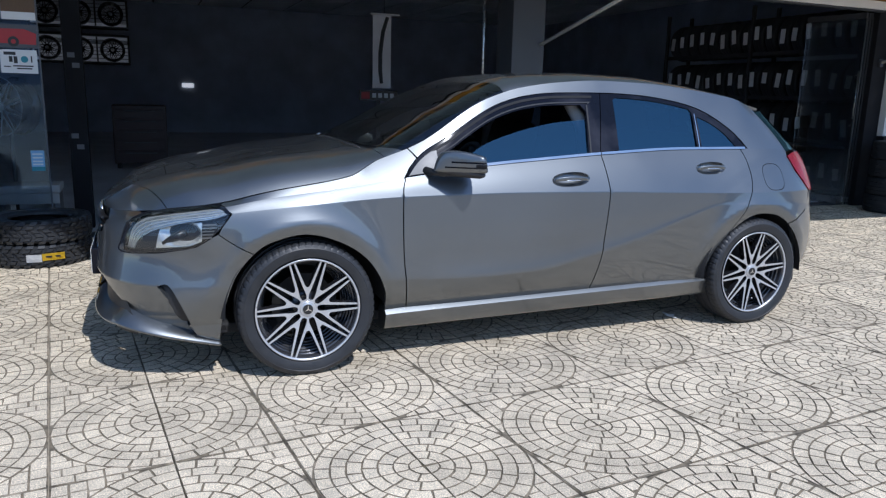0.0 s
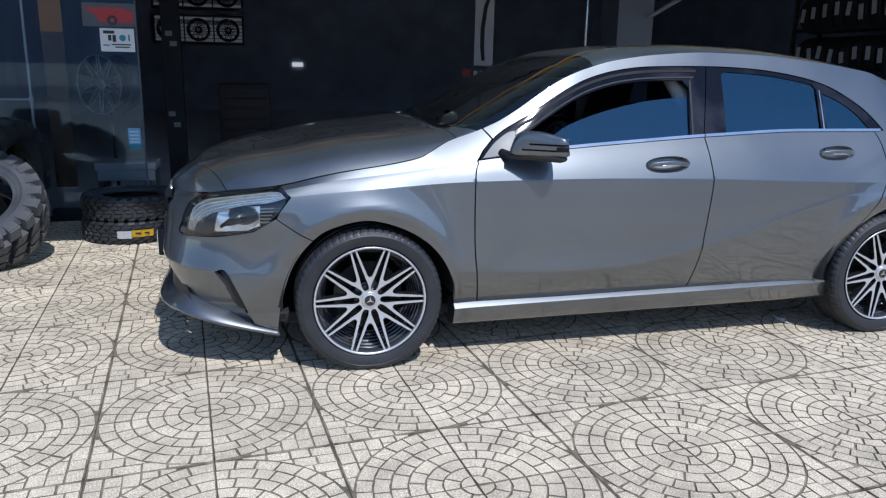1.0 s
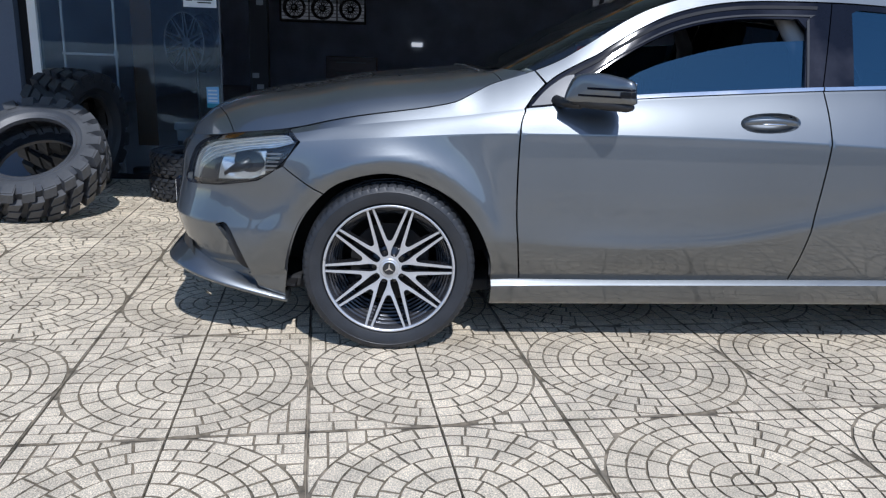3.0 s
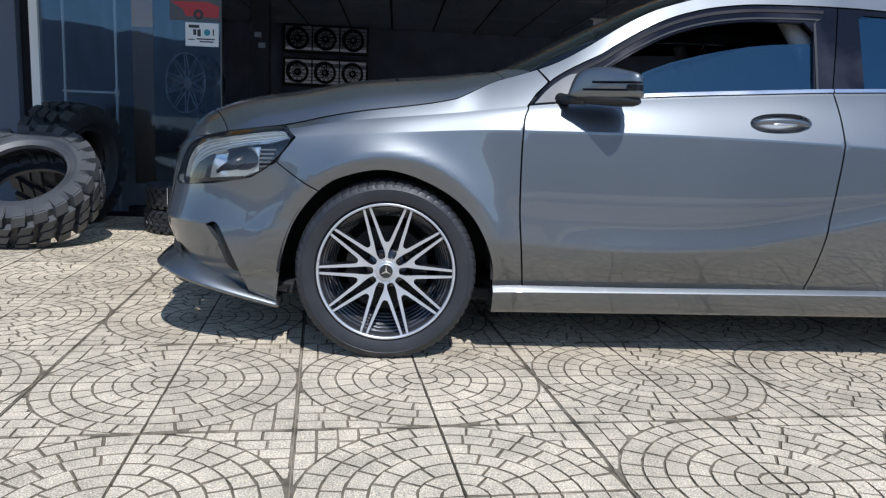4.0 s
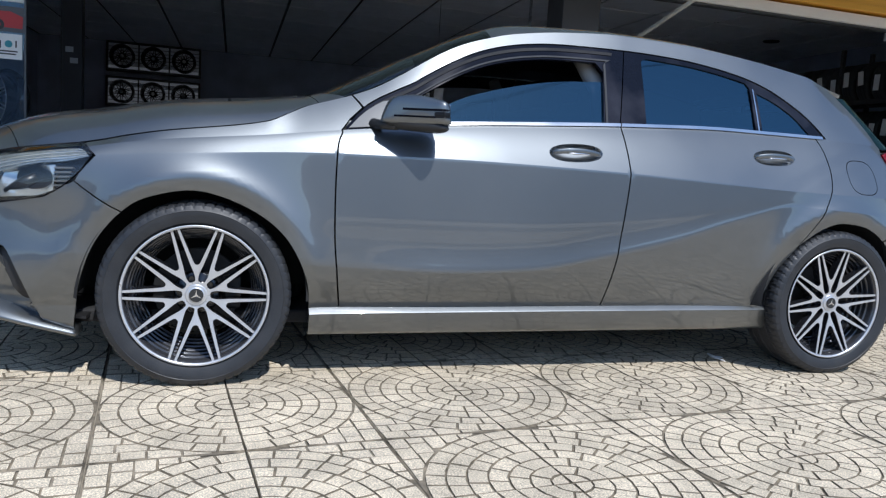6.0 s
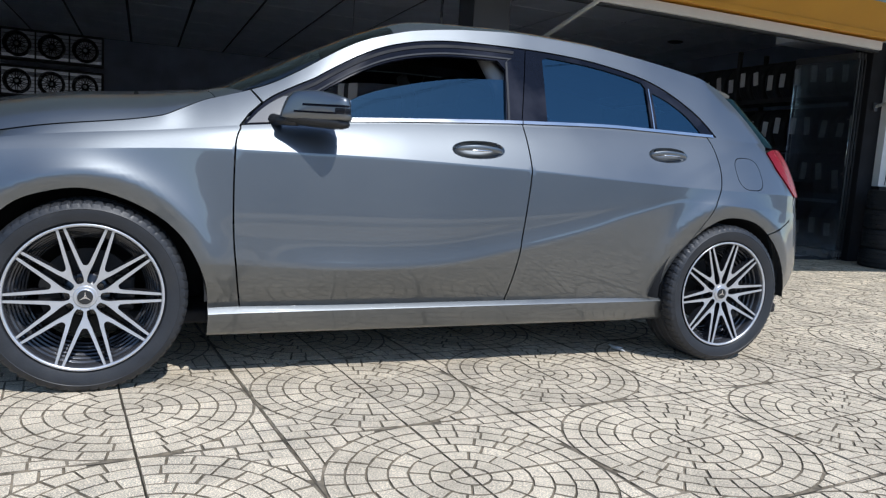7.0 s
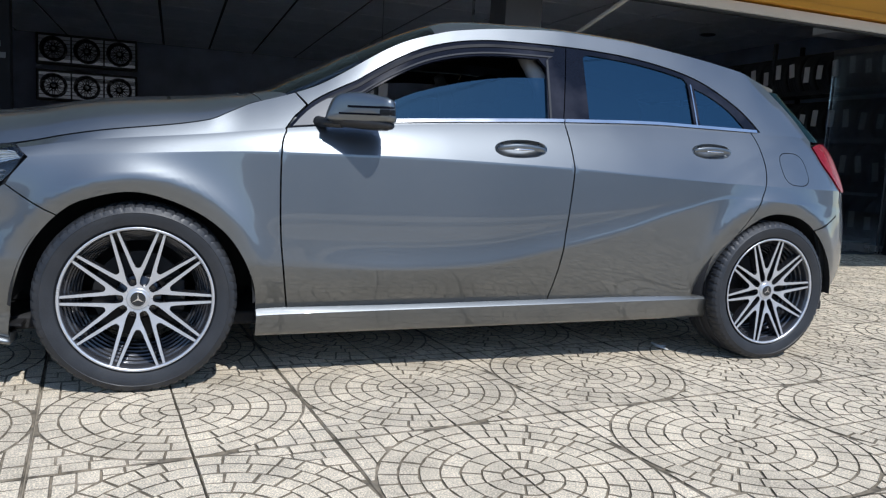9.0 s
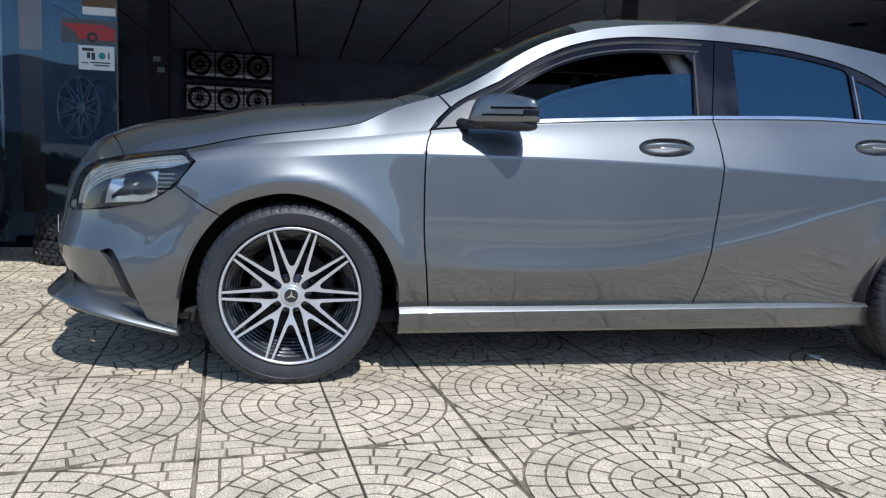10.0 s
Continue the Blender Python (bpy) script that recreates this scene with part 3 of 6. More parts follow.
def mesh_of(points, normals, tris, flange, mat):
    """A smooth-shaded sheet with the given normals and a short turned-in edge."""
    pos, nor = list(points), list(normals)
    faces = []
    for t in tris:
        a, b, c = (points[i] for i in t)
        faces.append(t if (b - a).cross(c - a).dot(normals[t[0]] + normals[t[1]] + normals[t[2]]) > 0 else t[::-1])
    if flange:
        count = {}
        for t in faces:
            for i in range(3):
                e = (t[i], t[(i + 1) % 3])
                count[e] = 1
        rim = [e for e in count if (e[1], e[0]) not in count]
        mp = {}
        for a, b in rim:
            for i in (a, b):
                if i not in mp:
                    mp[i] = (len(pos), len(pos) + 1)
                    pos += [points[i], points[i] - normals[i] * flange]
                    nor += [Vector((0, 0, 0))] * 2
            faces.append((mp[b][0], mp[a][0], mp[a][1], mp[b][1]))
    me = bpy.data.meshes.new("sheet")
    me.from_pydata([tuple(p) for p in pos], [], [tuple(f) for f in faces])
    me.shade_smooth()
    me.normals_split_custom_set_from_vertices([tuple(n) for n in nor])
    me.materials.append(mat)
    return me


def panel(name, outline, mat, parent, sign, holes=(), off=0.0, flange=0.016, step=0.02, label="", raw=False, gap=0.0, warp=None):
    """A sheet of the car's skin within an outline of (x, z) points (raw: of (q, v) points)."""
    K = 0.13

    def flat(line):
        line = [p if raw else unroll(*p) for p in line]
        out = []
        for (a, b), (c, d) in zip(line, line[1:] + line[:1]):
            k = max(1, int(math.hypot(c - a, (d - b) * K) / step))
            out += [(a + (c - a) * i / k, (b + (d - b) * i / k) * K) for i in range(k)]
        return [p for i, p in enumerate(out) if math.dist(p, out[i - 1]) > 1e-4]
    loops = [flat(outline)] + [flat(h) for h in holes]
    p = np.array(loops[0])
    (x0, y0), (x1, y1) = p.min(0), p.max(0)
    gx = np.arange(math.floor(x0 / step), math.ceil(x1 / step) + 1) * step
    gy = np.arange(math.floor(y0 / (K / 18)), math.ceil(y1 / (K / 18)) + 1) * (K / 18)
    gy = np.concatenate((gy, [K * (i + d) for i in range(1, 5) for d in (-0.02, 0.02) if y0 < K * (i + d) < y1]))
    g = np.array([(a, b) for a in gx for b in gy])
    keep = inside(loops[0], g)
    for h in loops[1:]:
        keep &= ~inside(h, g)
    rim = np.array([q for l in loops for q in l])
    g = g[keep]
    if len(g):
        g = g[(np.abs(g[:, None, :] - rim[None]) ** 2).sum(2).min(1) > (0.30 * step) ** 2]
    verts, edges = [], []
    for l in loops:
        k = len(verts)
        verts += [Vector(q) for q in l]
        edges += [(k + i, k + (i + 1) % len(l)) for i in range(len(l))]
    verts += [Vector(q) for q in g]
    vs, _, fs, _, _, _ = delaunay_2d_cdt(verts, edges, [], 1, 1e-6)
    mid = np.array([[sum(vs[i][k] for i in f) / len(f) for k in (0, 1)] for f in fs])
    ok = inside(loops[0], mid)
    for h in loops[1:]:
        ok &= ~inside(h, mid)
    pts, nor = [], []
    for v in vs:
        q, w = v[0], v[1] / K
        a, n = skin_point(q, w, sign, off)
        if warp:
            u = warp(skin_point(q + 0.004, w, sign, off)[0]) - warp(skin_point(q - 0.004, w, sign, off)[0])
            u = u.cross(warp(skin_point(q, min(w + 0.03, 5), sign, off)[0]) - warp(skin_point(q, max(w - 0.03, 0), sign, off)[0])).normalized()
            a, n = warp(a), u if u.dot(n) > 0 else -u
        pts.append(a)
        nor.append(n)
    me = mesh_of(pts, nor, [tuple(f) for f, o in zip(fs, ok) if o], flange, mat)
    me.name = name
    return part_of(name, me, mat, parent, label)


CROWN = curve((-0.9, 0.0), (-0.86, 0.035), (-0.80, 0.07), (-0.715, 0.115), (-0.458, 0.144), (-0.126, 0.138), (0.219, 0.117), (0.30, 0.089), (0.364, 0.060), (0.43, 0.058),
              (0.51, 0.075), (0.60, 0.086), (0.702, 0.084), (0.812, 0.066), (0.882, 0.058), (0.97, 0.057), (1.08, 0.065), (1.18, 0.070), (1.43, 0.058), (1.7, 0.049), (2.0, 0.047),
              (2.3, 0.042), (2.66, 0.029), (3.2, 0.015))


def top(q, s):
    """The upper skin between the two bonnet and roof edges; s runs from -1 to 1 across."""
    x, y, z = body(q, 5.0)
    c = CROWN(x)
    ridge = 0.004 * math.exp(-((abs(s) - 0.62) / 0.10) ** 2) * max(0.0, min(1.0, (0.32 - x) / 0.15)) * max(0.0, min(1.0, (x + 0.8) / 0.2))
    h = max(0.0, min(1.0, (0.40 - x) / 0.10))           # bonnet, screen and roof are flat across, with steep shoulders
    n = 12.0 - 5.5 * max(0.0, min(1.0, (x - 0.95) / 0.5))
    rise = (1 - h) * (0.74 * (1 - abs(s) ** n) + 0.26 * (1 - s * s)) + h * (0.70 * (1 - abs(s) ** 10) + 0.30 * (1 - s * s))
    return Vector((x, y * s, z + c * rise + ridge))


def top_sheet(name, q0, q1, s0, s1, mat, parent, nq=60, ns=40, flange=0.015, off=0.0, label=""):
    """A sheet of the upper skin from q0(s) to q1(s)."""
    pts, nor, tris = [], [], []
    for i in range(nq + 1):
        for j in range(ns + 1):
            s = s0 + (s1 - s0) * j / ns
            q = q0(s) + (q1(s) - q0(s)) * i / nq
            n = (top(q + 0.004, s) - top(q - 0.004, s)).cross(top(q, min(s + 0.01, 1)) - top(q, max(s - 0.01, -1))).normalized()
            n = -n if n.z < 0 else n
            pts.append(top(q, s) + n * off)
            nor.append(n)
    w = ns + 1
    for i in range(nq):
        for j in range(ns):
            a = i * w + j
            tris += [(a, a + 1, a + w + 1), (a, a + w + 1, a + w)]
    me = mesh_of(pts, nor, tris, flange, mat)
    me.name = name
    return part_of(name, me, mat, parent, label)


from mathutils.geometry import delaunay_2d_cdt  # noqa: E402

car = thing("car", "dark grey metallic five-door hatchback parked on cream paving", "car")

SHUT_FRONT = bend((0.483, 0.912), (0.463, 0.834), (0.464, 0.57), (0.480, 0.40), (0.502, 0.268))
SHUT_MID = bend((1.622, 1.015), (1.629, 0.831), (1.614, 0.66), (1.594, 0.50), (1.577, 0.284))
SHUT_REAR = bend((2.640, 1.040), (2.655, 0.966), (2.640, 0.834), (2.517, 0.618), (2.390, 0.458), (2.335, 0.290))
DOOR_TOP = bend((0.480, 0.915), (0.516, 0.963), (0.562, 1.010), (0.615, 1.048), (0.695, 1.091), (0.758, 1.123), (0.806, 1.154), (0.917, 1.220), (1.028, 1.273), (1.148, 1.310),
                (1.27, 1.332), (1.40, 1.343), (1.65, 1.349), (1.85, 1.347), (2.05, 1.334), (2.28, 1.299), (2.44, 1.248), (2.58, 1.168), (2.655, 1.103), (2.705, 1.042))
HEADLIGHT = bend((-0.334, 0.779), (-0.386, 0.706), (-0.480, 0.636), (-0.631, 0.605), (-0.790, 0.585), (-0.785, 0.640), (-0.747, 0.722), (-0.690, 0.757),
                 (-0.605, 0.780), (-0.48, 0.800), (-0.395, 0.811), (-0.357, 0.806), (-0.334, 0.779), n=5)[:-1]
ARCH_F = bend((0.392, 0.252), (0.372, 0.384), (0.296, 0.528), (0.172, 0.624), (0.0, 0.679), (-0.153, 0.652), (-0.241, 0.598), (-0.322, 0.492), (-0.368, 0.36), (-0.388, 0.24), (-0.394, 0.175), n=8)
ARCH_R = bend((2.334, 0.285), (2.354, 0.437), (2.412, 0.505), (2.498, 0.581), (2.590, 0.645), (2.687, 0.674), (2.83, 0.660), (2.945, 0.603), (3.005, 0.52), (3.030, 0.435), (3.036, 0.33), (3.034, 0.245), n=8)
TAIL_LAMP = bend((3.040, 0.995), (3.072, 0.915), (3.135, 0.845), (3.198, 0.790), (3.30, 0.79), (3.36, 0.84), (3.36, 0.96), (3.27, 1.008), (3.14, 1.014), (3.040, 0.995), n=5)[:-1]
G = 0.0030                                             # half a shut line


def shift(line, dx):
    return [(x + dx, z) for x, z in line]


def belt(x0, x1, n=16, dz=0.0):
    return [(x0 + (x1 - x0) * k / n, NODE_Z[4](x0 + (x1 - x0) * k / n) + dz) for k in range(n + 1)]


def ring(cx, cz, rx, rz, power=2.0, n=28, tilt=0.0):
    """A rounded outline on the side of the car."""
    out = []
    for k in range(n):
        a = k * math.tau / n
        c, w = math.cos(a), math.sin(a)
        x, z = rx * math.copysign(abs(c) ** (2 / power), c), rz * math.copysign(abs(w) ** (2 / power), w)
        out.append((cx + x, cz + z + tilt * x))
    return out


CUP_F, CUP_R = (1.398, 0.898, 0.116, 0.036, 2.3, 28, 0.05), (2.362, 0.940, 0.110, 0.034, 2.3, 28, 0.04)
for sign in (-1, 1):
    # front wing
    wing = [(0.497, 0.258)] + ARCH_F[:-32] + [(-0.386, 0.690), (-0.372, 0.716), (-0.325, 0.777), (-0.372, 0.808)]
    wing += [(XF + q, NODE_Z[5](XF + q)) for q in np.linspace(-0.11, 0.772, 40)]
    wing += [(0.5575, 1.0095), (0.512, 0.966), (0.4775, 0.920)] + shift(SHUT_FRONT, -G)
    panel("front_wing", wing, PAINT, car, sign)
    # doors
    bottom_f = [(x, 0.262 + 0.024 * (x - 0.4) / 2.0) for x in np.linspace(0.505, 1.575, 20)]
    panel("front_door", belt(0.486, 1.620) + shift(SHUT_MID, -G)[1:] + bottom_f[::-1] + shift(SHUT_FRONT, G)[::-1][1:-1], PAINT, car, sign, holes=(ring(*CUP_F),))
    bottom_r = [(x, 0.262 + 0.024 * (x - 0.4) / 2.0) for x in np.linspace(1.581, 2.333, 16)]
    panel("rear_door", belt(1.625, 2.637) + shift(SHUT_REAR, -G)[1:-1] + bottom_r[::-1] + shift(SHUT_MID, G)[::-1][1:-1], PAINT, car, sign, holes=(ring(*CUP_R),))
    # rear quarter with the roof frame in one pressing
    
    quarter = [(0.5660, 1.0130), (0.5290, NODE_Z[5](0.529) - 0.001)] + [(x, NODE_Z[5](x)) for x in np.linspace(0.530, 2.70, 80)]
    quarter += bend((2.81, 1.322), (2.88, 1.26), (2.99, 1.14), (3.055, 1.025), n=4) + [(3.035, 0.993)] + bend((3.067, 0.912), (3.130, 0.842), (3.190, 0.788), n=4)
    quarter += bend((3.185, 0.74), (3.14, 0.67), (2.953, 0.606), n=4) + ARCH_R[:57][::-1] + [(2.345, 0.285)] + shift(SHUT_REAR, G)[::-1] + [p for p in DOOR_TOP[::-1][1:] if p[0] > 0.570]
    panel("rear_quarter", quarter, PAINT, car, sign, holes=(ring(2.838, 0.882, 0.086, 0.077, 3.0),) if sign < 0 else ())
    if sign < 0:
        panel("fuel_flap", ring(2.838, 0.882, 0.0825, 0.0735, 3.0), PAINT, car, sign)
    panel("headlight", HEADLIGHT, LENS, car, sign, off=0.004, flange=0.03, step=0.016, label="clear headlight").visible_shadow = False
    panel("tail_light", TAIL_LAMP, RED_LENS, car, sign, off=0.006, flange=0.03, step=0.016, label="red tail light")
    # bumper halves
    QN = -RF * 1.5700
    bump = [(x - 0.003, z - 0.003) for x, z in ARCH_F[-33:][::-1]] + [(-0.390, 0.688), (-0.482, 0.631), (-0.631, 0.600), (-0.797, 0.580), (-0.792, 0.64),
                                                                          (-0.754, 0.722), (-0.695, 0.762)]
    bump = [unroll(*p) for p in bump] + [(-0.56, 5.0), (-0.83, 5.0), (-0.80, 3.2), (-0.86, 2.75), (QN, 2.55), (QN, 1.95), (-0.80, 1.95), (-0.52, 1.12), (-0.52, 1.0)] + [unroll(*p) for p in ((-0.70, 0.238), (-0.55, 0.202), (-0.45, 0.180))]
    slit = [unroll(*p) for p in bend((-0.652, 0.456), (-0.606, 0.463), (-0.560, 0.38), (-0.522, 0.287), (-0.530, 0.272), (-0.572, 0.297), (-0.652, 0.456), n=4)[:-1]]

    def scoop(p):
        """The facet before the vent falls inwards towards the lip."""
        edge = -0.640 + (0.468 - p.z) * 0.56
        k = min(max((0.458 - p.z) / 0.15, 0.0), 1.0) * min(max((edge - p.x) / 0.02, 0.0), 1.0)
        u = min(max((p.x + 0.82) / 0.42, 0.0), 1.0)
        low = min(max((0.334 - 0.140 * u - p.z) / 0.02, 0.0), 1.0) * (1.0 - 0.6 * u)
        d = max(0.055 * k, 0.038 * low)
        return Vector((p.x + 0.9 * d * (1 - 0.8 * u), p.y - math.copysign(d, p.y) * min(1.0, abs(p.y) / 0.5), p.z))
    panel("front_bumper", bump, PAINT, car, sign, holes=(slit,), raw=True, warp=scoop)
    panel("bumper_vent", slit, BLACK_PLASTIC, car, sign, off=-0.03, flange=0, raw=True)
    panel("lower_grille", [(QN, 2.0), (-0.76, 2.0), (-0.46, 1.12), (-0.46, 0.5), (QN, 0.5)], BLACK_PLASTIC, car, sign, off=-0.045, flange=0, raw=True)
    panel("grille", [(QN, 5.0), (-0.81, 5.0), (-0.78, 3.2), (-0.84, 2.7), (QN, 2.5)], BLACK_PLASTIC, car, sign, off=-0.04, flange=0, raw=True)
    rear = [unroll(*p) for p in ARCH_R[57:][::-1] + [(2.957, 0.600), (3.147, 0.664), (3.19, 0.735), (3.212, 0.785)]]
    rear += [(LQ + RR * 1.57, 2.4), (LQ + RR * 1.57, 1.3), unroll(3.26, 0.36), unroll(3.12, 0.285)]
    panel("rear_bumper", rear, PAINT, car, sign, raw=True)
# bonnet, nose, screen and roof


def base(s):
    return 0.610 + 0.02 * s * s + 0.12 * s ** 8


def head(s):
    return 1.335 - 0.025 * (1 - s * s)


top_sheet("bonnet", lambda s: -0.36 - 0.36 * (1 - s * s), lambda s: 0.600 + 0.05 * s ** 6, -0.9955, 0.9955, PAINT, car, 60, 180)
top_sheet("nose_panel", lambda s: -1.06, lambda s: -0.365 - 0.36 * (1 - s * s), -0.999, 0.999, PAINT, car, 24, 40)
top_sheet("cowl", lambda s: 0.585 + 0.05 * s ** 6, lambda s: base(s) + 0.02, -0.96, 0.96, BLACK_PLASTIC, car, 6, 30, off=-0.012)
top_sheet("windscreen", base, head, -0.994, 0.994, SCREEN, car, 40, 30, flange=0.004)
for a, b in ((-0.998, -0.86), (0.86, 0.998)):
    top_sheet("wing_corner", lambda s: 0.603 + 0.05 * s ** 6, lambda s: base(s) - 0.002, a, b, PAINT, car, 10, 16, flange=0.01)
top_sheet("roof", head, lambda s: 3.06, -0.996, 0.996, PAINT, car, 60, 30)
top_sheet("spoiler", lambda s: 3.065, lambda s: 3.26 - 0.06 * s * s, -0.996, 0.996, PAINT, car, 12, 30, flange=0.02)


# ---- the car: windows, trim and fittings ----
DT = curve(*[(p[0], p[1]) for p in DOOR_TOP[::4]])
BL = NODE_Z[4]


def span(f, x0, x1, n=20, dz=0.0):
    return [(x0 + (x1 - x0) * k / n, f(x0 + (x1 - x0) * k / n) + dz) for k in range(n + 1)]


lowered = curve((0.80, 1.00), (0.92, 1.071), (1.035, 1.114), (1.244, 1.168), (1.391, 1.193), (1.60, 1.210))   # top of the half-open front window


MIRROR_C = (0.722, 1.002)                               # the door mirror's cap: its middle, outline and bulge
MIRROR_LINE = bend((0.606, 0.956), (0.616, 0.994), (0.632, 1.031), (0.652, 1.048), (0.690, 1.055), (0.732, 1.055), (0.780, 1.046), (0.820, 1.033), (0.830, 1.014), (0.833, 0.984), (0.834, 0.957),
                   (0.780, 0.952), (0.680, 0.952), (0.606, 0.956), n=8)[:-1]
MIRROR_F = (0.0, 0.3, 0.55, 0.75, 0.87, 0.95, 0.985, 1.0)
MIRROR_OUT = (1.0360, 1.0352, 1.0325, 1.0275, 1.0215, 1.0120, 1.0000, 0.9800)
_polar = sorted((math.atan2(z - MIRROR_C[1], x - MIRROR_C[0]), math.hypot(x - MIRROR_C[0], z - MIRROR_C[1])) for x, z in MIRROR_LINE)
_pa, _pr = [p[0] for p in _polar], [p[1] for p in _polar]


def mirror_radius(a):
    return float(np.interp(math.atan2(math.sin(a), math.cos(a)), [_pa[-1] - math.tau] + _pa + [_pa[0] + math.tau], [_pr[-1]] + _pr + [_pr[0]]))


def mirror_reach(x, y):
    """How far out the mirror stands at x: its front slants back towards the outer end."""
    k = min(max((0.800 - x) / 0.19, 0.0), 1.0)
    return 0.866 + (y - 0.866) * (1.0 - 0.76 * k ** 0.85)


OPEN_F = span(BL, 0.675, 1.550, dz=0.012) + [(1.572, DT(1.572) - 0.100), (1.540, DT(1.540) - 0.064)] + span(DT, 1.505, 0.70, dz=-0.064)
OPEN_R = span(BL, 1.750, 2.319, dz=0.012) + [(2.322, 1.12), (2.328, DT(2.328) - 0.045)] + span(DT, 2.305, 1.790, dz=-0.023) + [(1.764, DT(1.764) - 0.036)]
OPEN_Q = span(BL, 2.342, 2.622, dz=0.012) + bend((2.600, 1.075), (2.54, 1.138), (2.45, 1.194), (2.354, 1.230), n=5)
for sign in (-1, 1):
    frame_f = span(BL, 0.500, 1.6195) + span(DT, 1.6825, 0.497, 30, -0.003)
    frame_r = span(BL, 1.6245, 2.690) + span(DT, 2.690, 1.6875, 30, -0.003)
    panel("front_window_frame", frame_f, BLACK_TRIM, car, sign, holes=(OPEN_F,), off=-0.005, flange=0.012, step=0.016, label="black window frame")
    panel("rear_window_frame", frame_r, BLACK_TRIM, car, sign, holes=(OPEN_R, OPEN_Q), off=-0.005, flange=0.012, step=0.016, label="black window frame")
    panel("sail_panel", [(0.505, 0.930)] + span(BL, 0.515, 0.665, 6, 0.008) + [(0.668, 0.985), (0.668, 1.046), (0.640, 1.040)] + span(DT, 0.64, 0.515, 8, -0.022),
          TRIM_GREY, car, sign, off=0.0, flange=0.008, step=0.014, label="grey plastic mirror base")
    panel("front_window", span(BL, 0.66, 1.562, dz=0.0) + [(1.578, 1.208)] + span(lowered, 1.565, 0.90, 24) + bend((0.86, 1.034), (0.76, 0.985), (0.66, 0.958), n=3)[1:-1],
          WINDOW, car, sign, off=-0.016, flange=0.004, label="half-lowered tinted window")
    panel("rear_window", [(x + (0.012 if x > 2.0 else -0.012), z) for x, z in OPEN_R], WINDOW, car, sign, off=-0.010, flange=0.003, label="dark tinted window")
    panel("quarter_light", [(x, z) for x, z in OPEN_Q], WINDOW, car, sign, off=-0.009, flange=0.003, label="dark tinted window")
    panel("window_divider", [(2.312, 1.050), (2.346, 1.050), (2.353, 1.238), (2.320, 1.249)], BLACK_TRIM, car, sign, off=-0.002, flange=0.006, step=0.014)
    panel("divider_trim", [(2.324, 1.050), (2.331, 1.050), (2.338, 1.243), (2.332, 1.245)], CHROME, car, sign, off=0.0005, flange=0.003, step=0.014)
    panel("frame_face", span(DT, 0.60, 1.625, 40, -0.0165) + span(DT, 1.620, 0.61, 40, -0.0290), DOOR_GREY, car, sign, off=-0.002, flange=0.005, step=0.012, label="dark grey upper door frame")
    panel("frame_trim", span(DT, 0.63, 1.610, 40, -0.0500) + [(1.585, 1.285), (1.566, 1.02), (1.557, 1.02), (1.575, 1.275)] + span(DT, 1.590, 0.64, 40, -0.0565),
          FRAME_GREY, car, sign, off=-0.001, flange=0.006, step=0.012)
    panel("belt_trim", span(BL, 0.690, 1.6195, 40, 0.001) + span(BL, 1.6215, 0.690, 40, 0.014), CHROME, car, sign, off=0.006, flange=0.01, step=0.012, label="chrome belt trim")
    panel("belt_trim", span(BL, 1.6245, 2.675, 40, 0.001) + span(BL, 2.675, 1.6265, 40, 0.014), CHROME, car, sign, off=0.006, flange=0.01, step=0.012, label="chrome belt trim")

    # door handles in dished cups
    for cup in (CUP_F, CUP_R):
        cx, cz, rx, rz = cup[:4]
        my = body(*unroll(cx, cz))[1] * sign

        def dish(p, cx=cx, cz=cz, rx=rx, rz=rz, sign=sign):
            r = min(((p.x - cx) / rx) ** 2 + ((p.z - cz - 0.05 * (p.x - cx)) / rz) ** 2, 1.0)
            return p - Vector((0, sign * 0.040 * (1 - r * r * r), 0))
        panel("handle_cup", ring(*cup), PAINT, car, sign, flange=0, step=0.008, warp=dish)
        n = skin_normal(*unroll(cx, cz), sign)
        bm, pts = bmesh.new(), []
        for k in range(13):
            t = k / 12
            x = cx - 0.098 + 0.205 * t
            lift = 0.024 * math.sin(math.pi * min(max(t, 0.02), 0.98)) ** 0.6 - 0.004
            sx, sy, sz = body(*unroll(x, cz - 0.002))
            pts.append((Vector((sx, sy * sign, sz)) + n * lift, 0.0112 * (0.65 + 0.35 * math.sin(math.pi * t) ** 0.5)))
        rings = [[bm.verts.new(p + n * math.sin(a) * r * 0.36 + Vector((0, 0, 1)) * math.cos(a) * r) for a in np.linspace(0, math.tau, 14, endpoint=False)] for p, r in pts]
        for r0, r1 in zip(rings, rings[1:]):
            for k in range(14):
                bm.faces.new((r0[k], r0[(k + 1) % 14], r1[(k + 1) % 14], r1[k]))
        bm.faces.new(rings[0])
        bm.faces.new(rings[-1])
        bmesh.ops.recalc_face_normals(bm, faces=bm.faces)
        handle = part("door_handle", bm, PAINT, car, smooth=True)
        bm = bmesh.new()
        bmesh.ops.create_uvsphere(bm, u_segments=16, v_segments=8, radius=1, matrix=Matrix.Translation(pts[6][0] + n * 0.001 - Vector((0, 0, 0.0105))) @ Matrix.Diagonal((0.048, 0.006, 0.0042, 1)))
        part("handle_trim", bm, CHROME, handle, "chrome insert", smooth=True)

    # sill
    bm = bmesh.new()
    rows = []
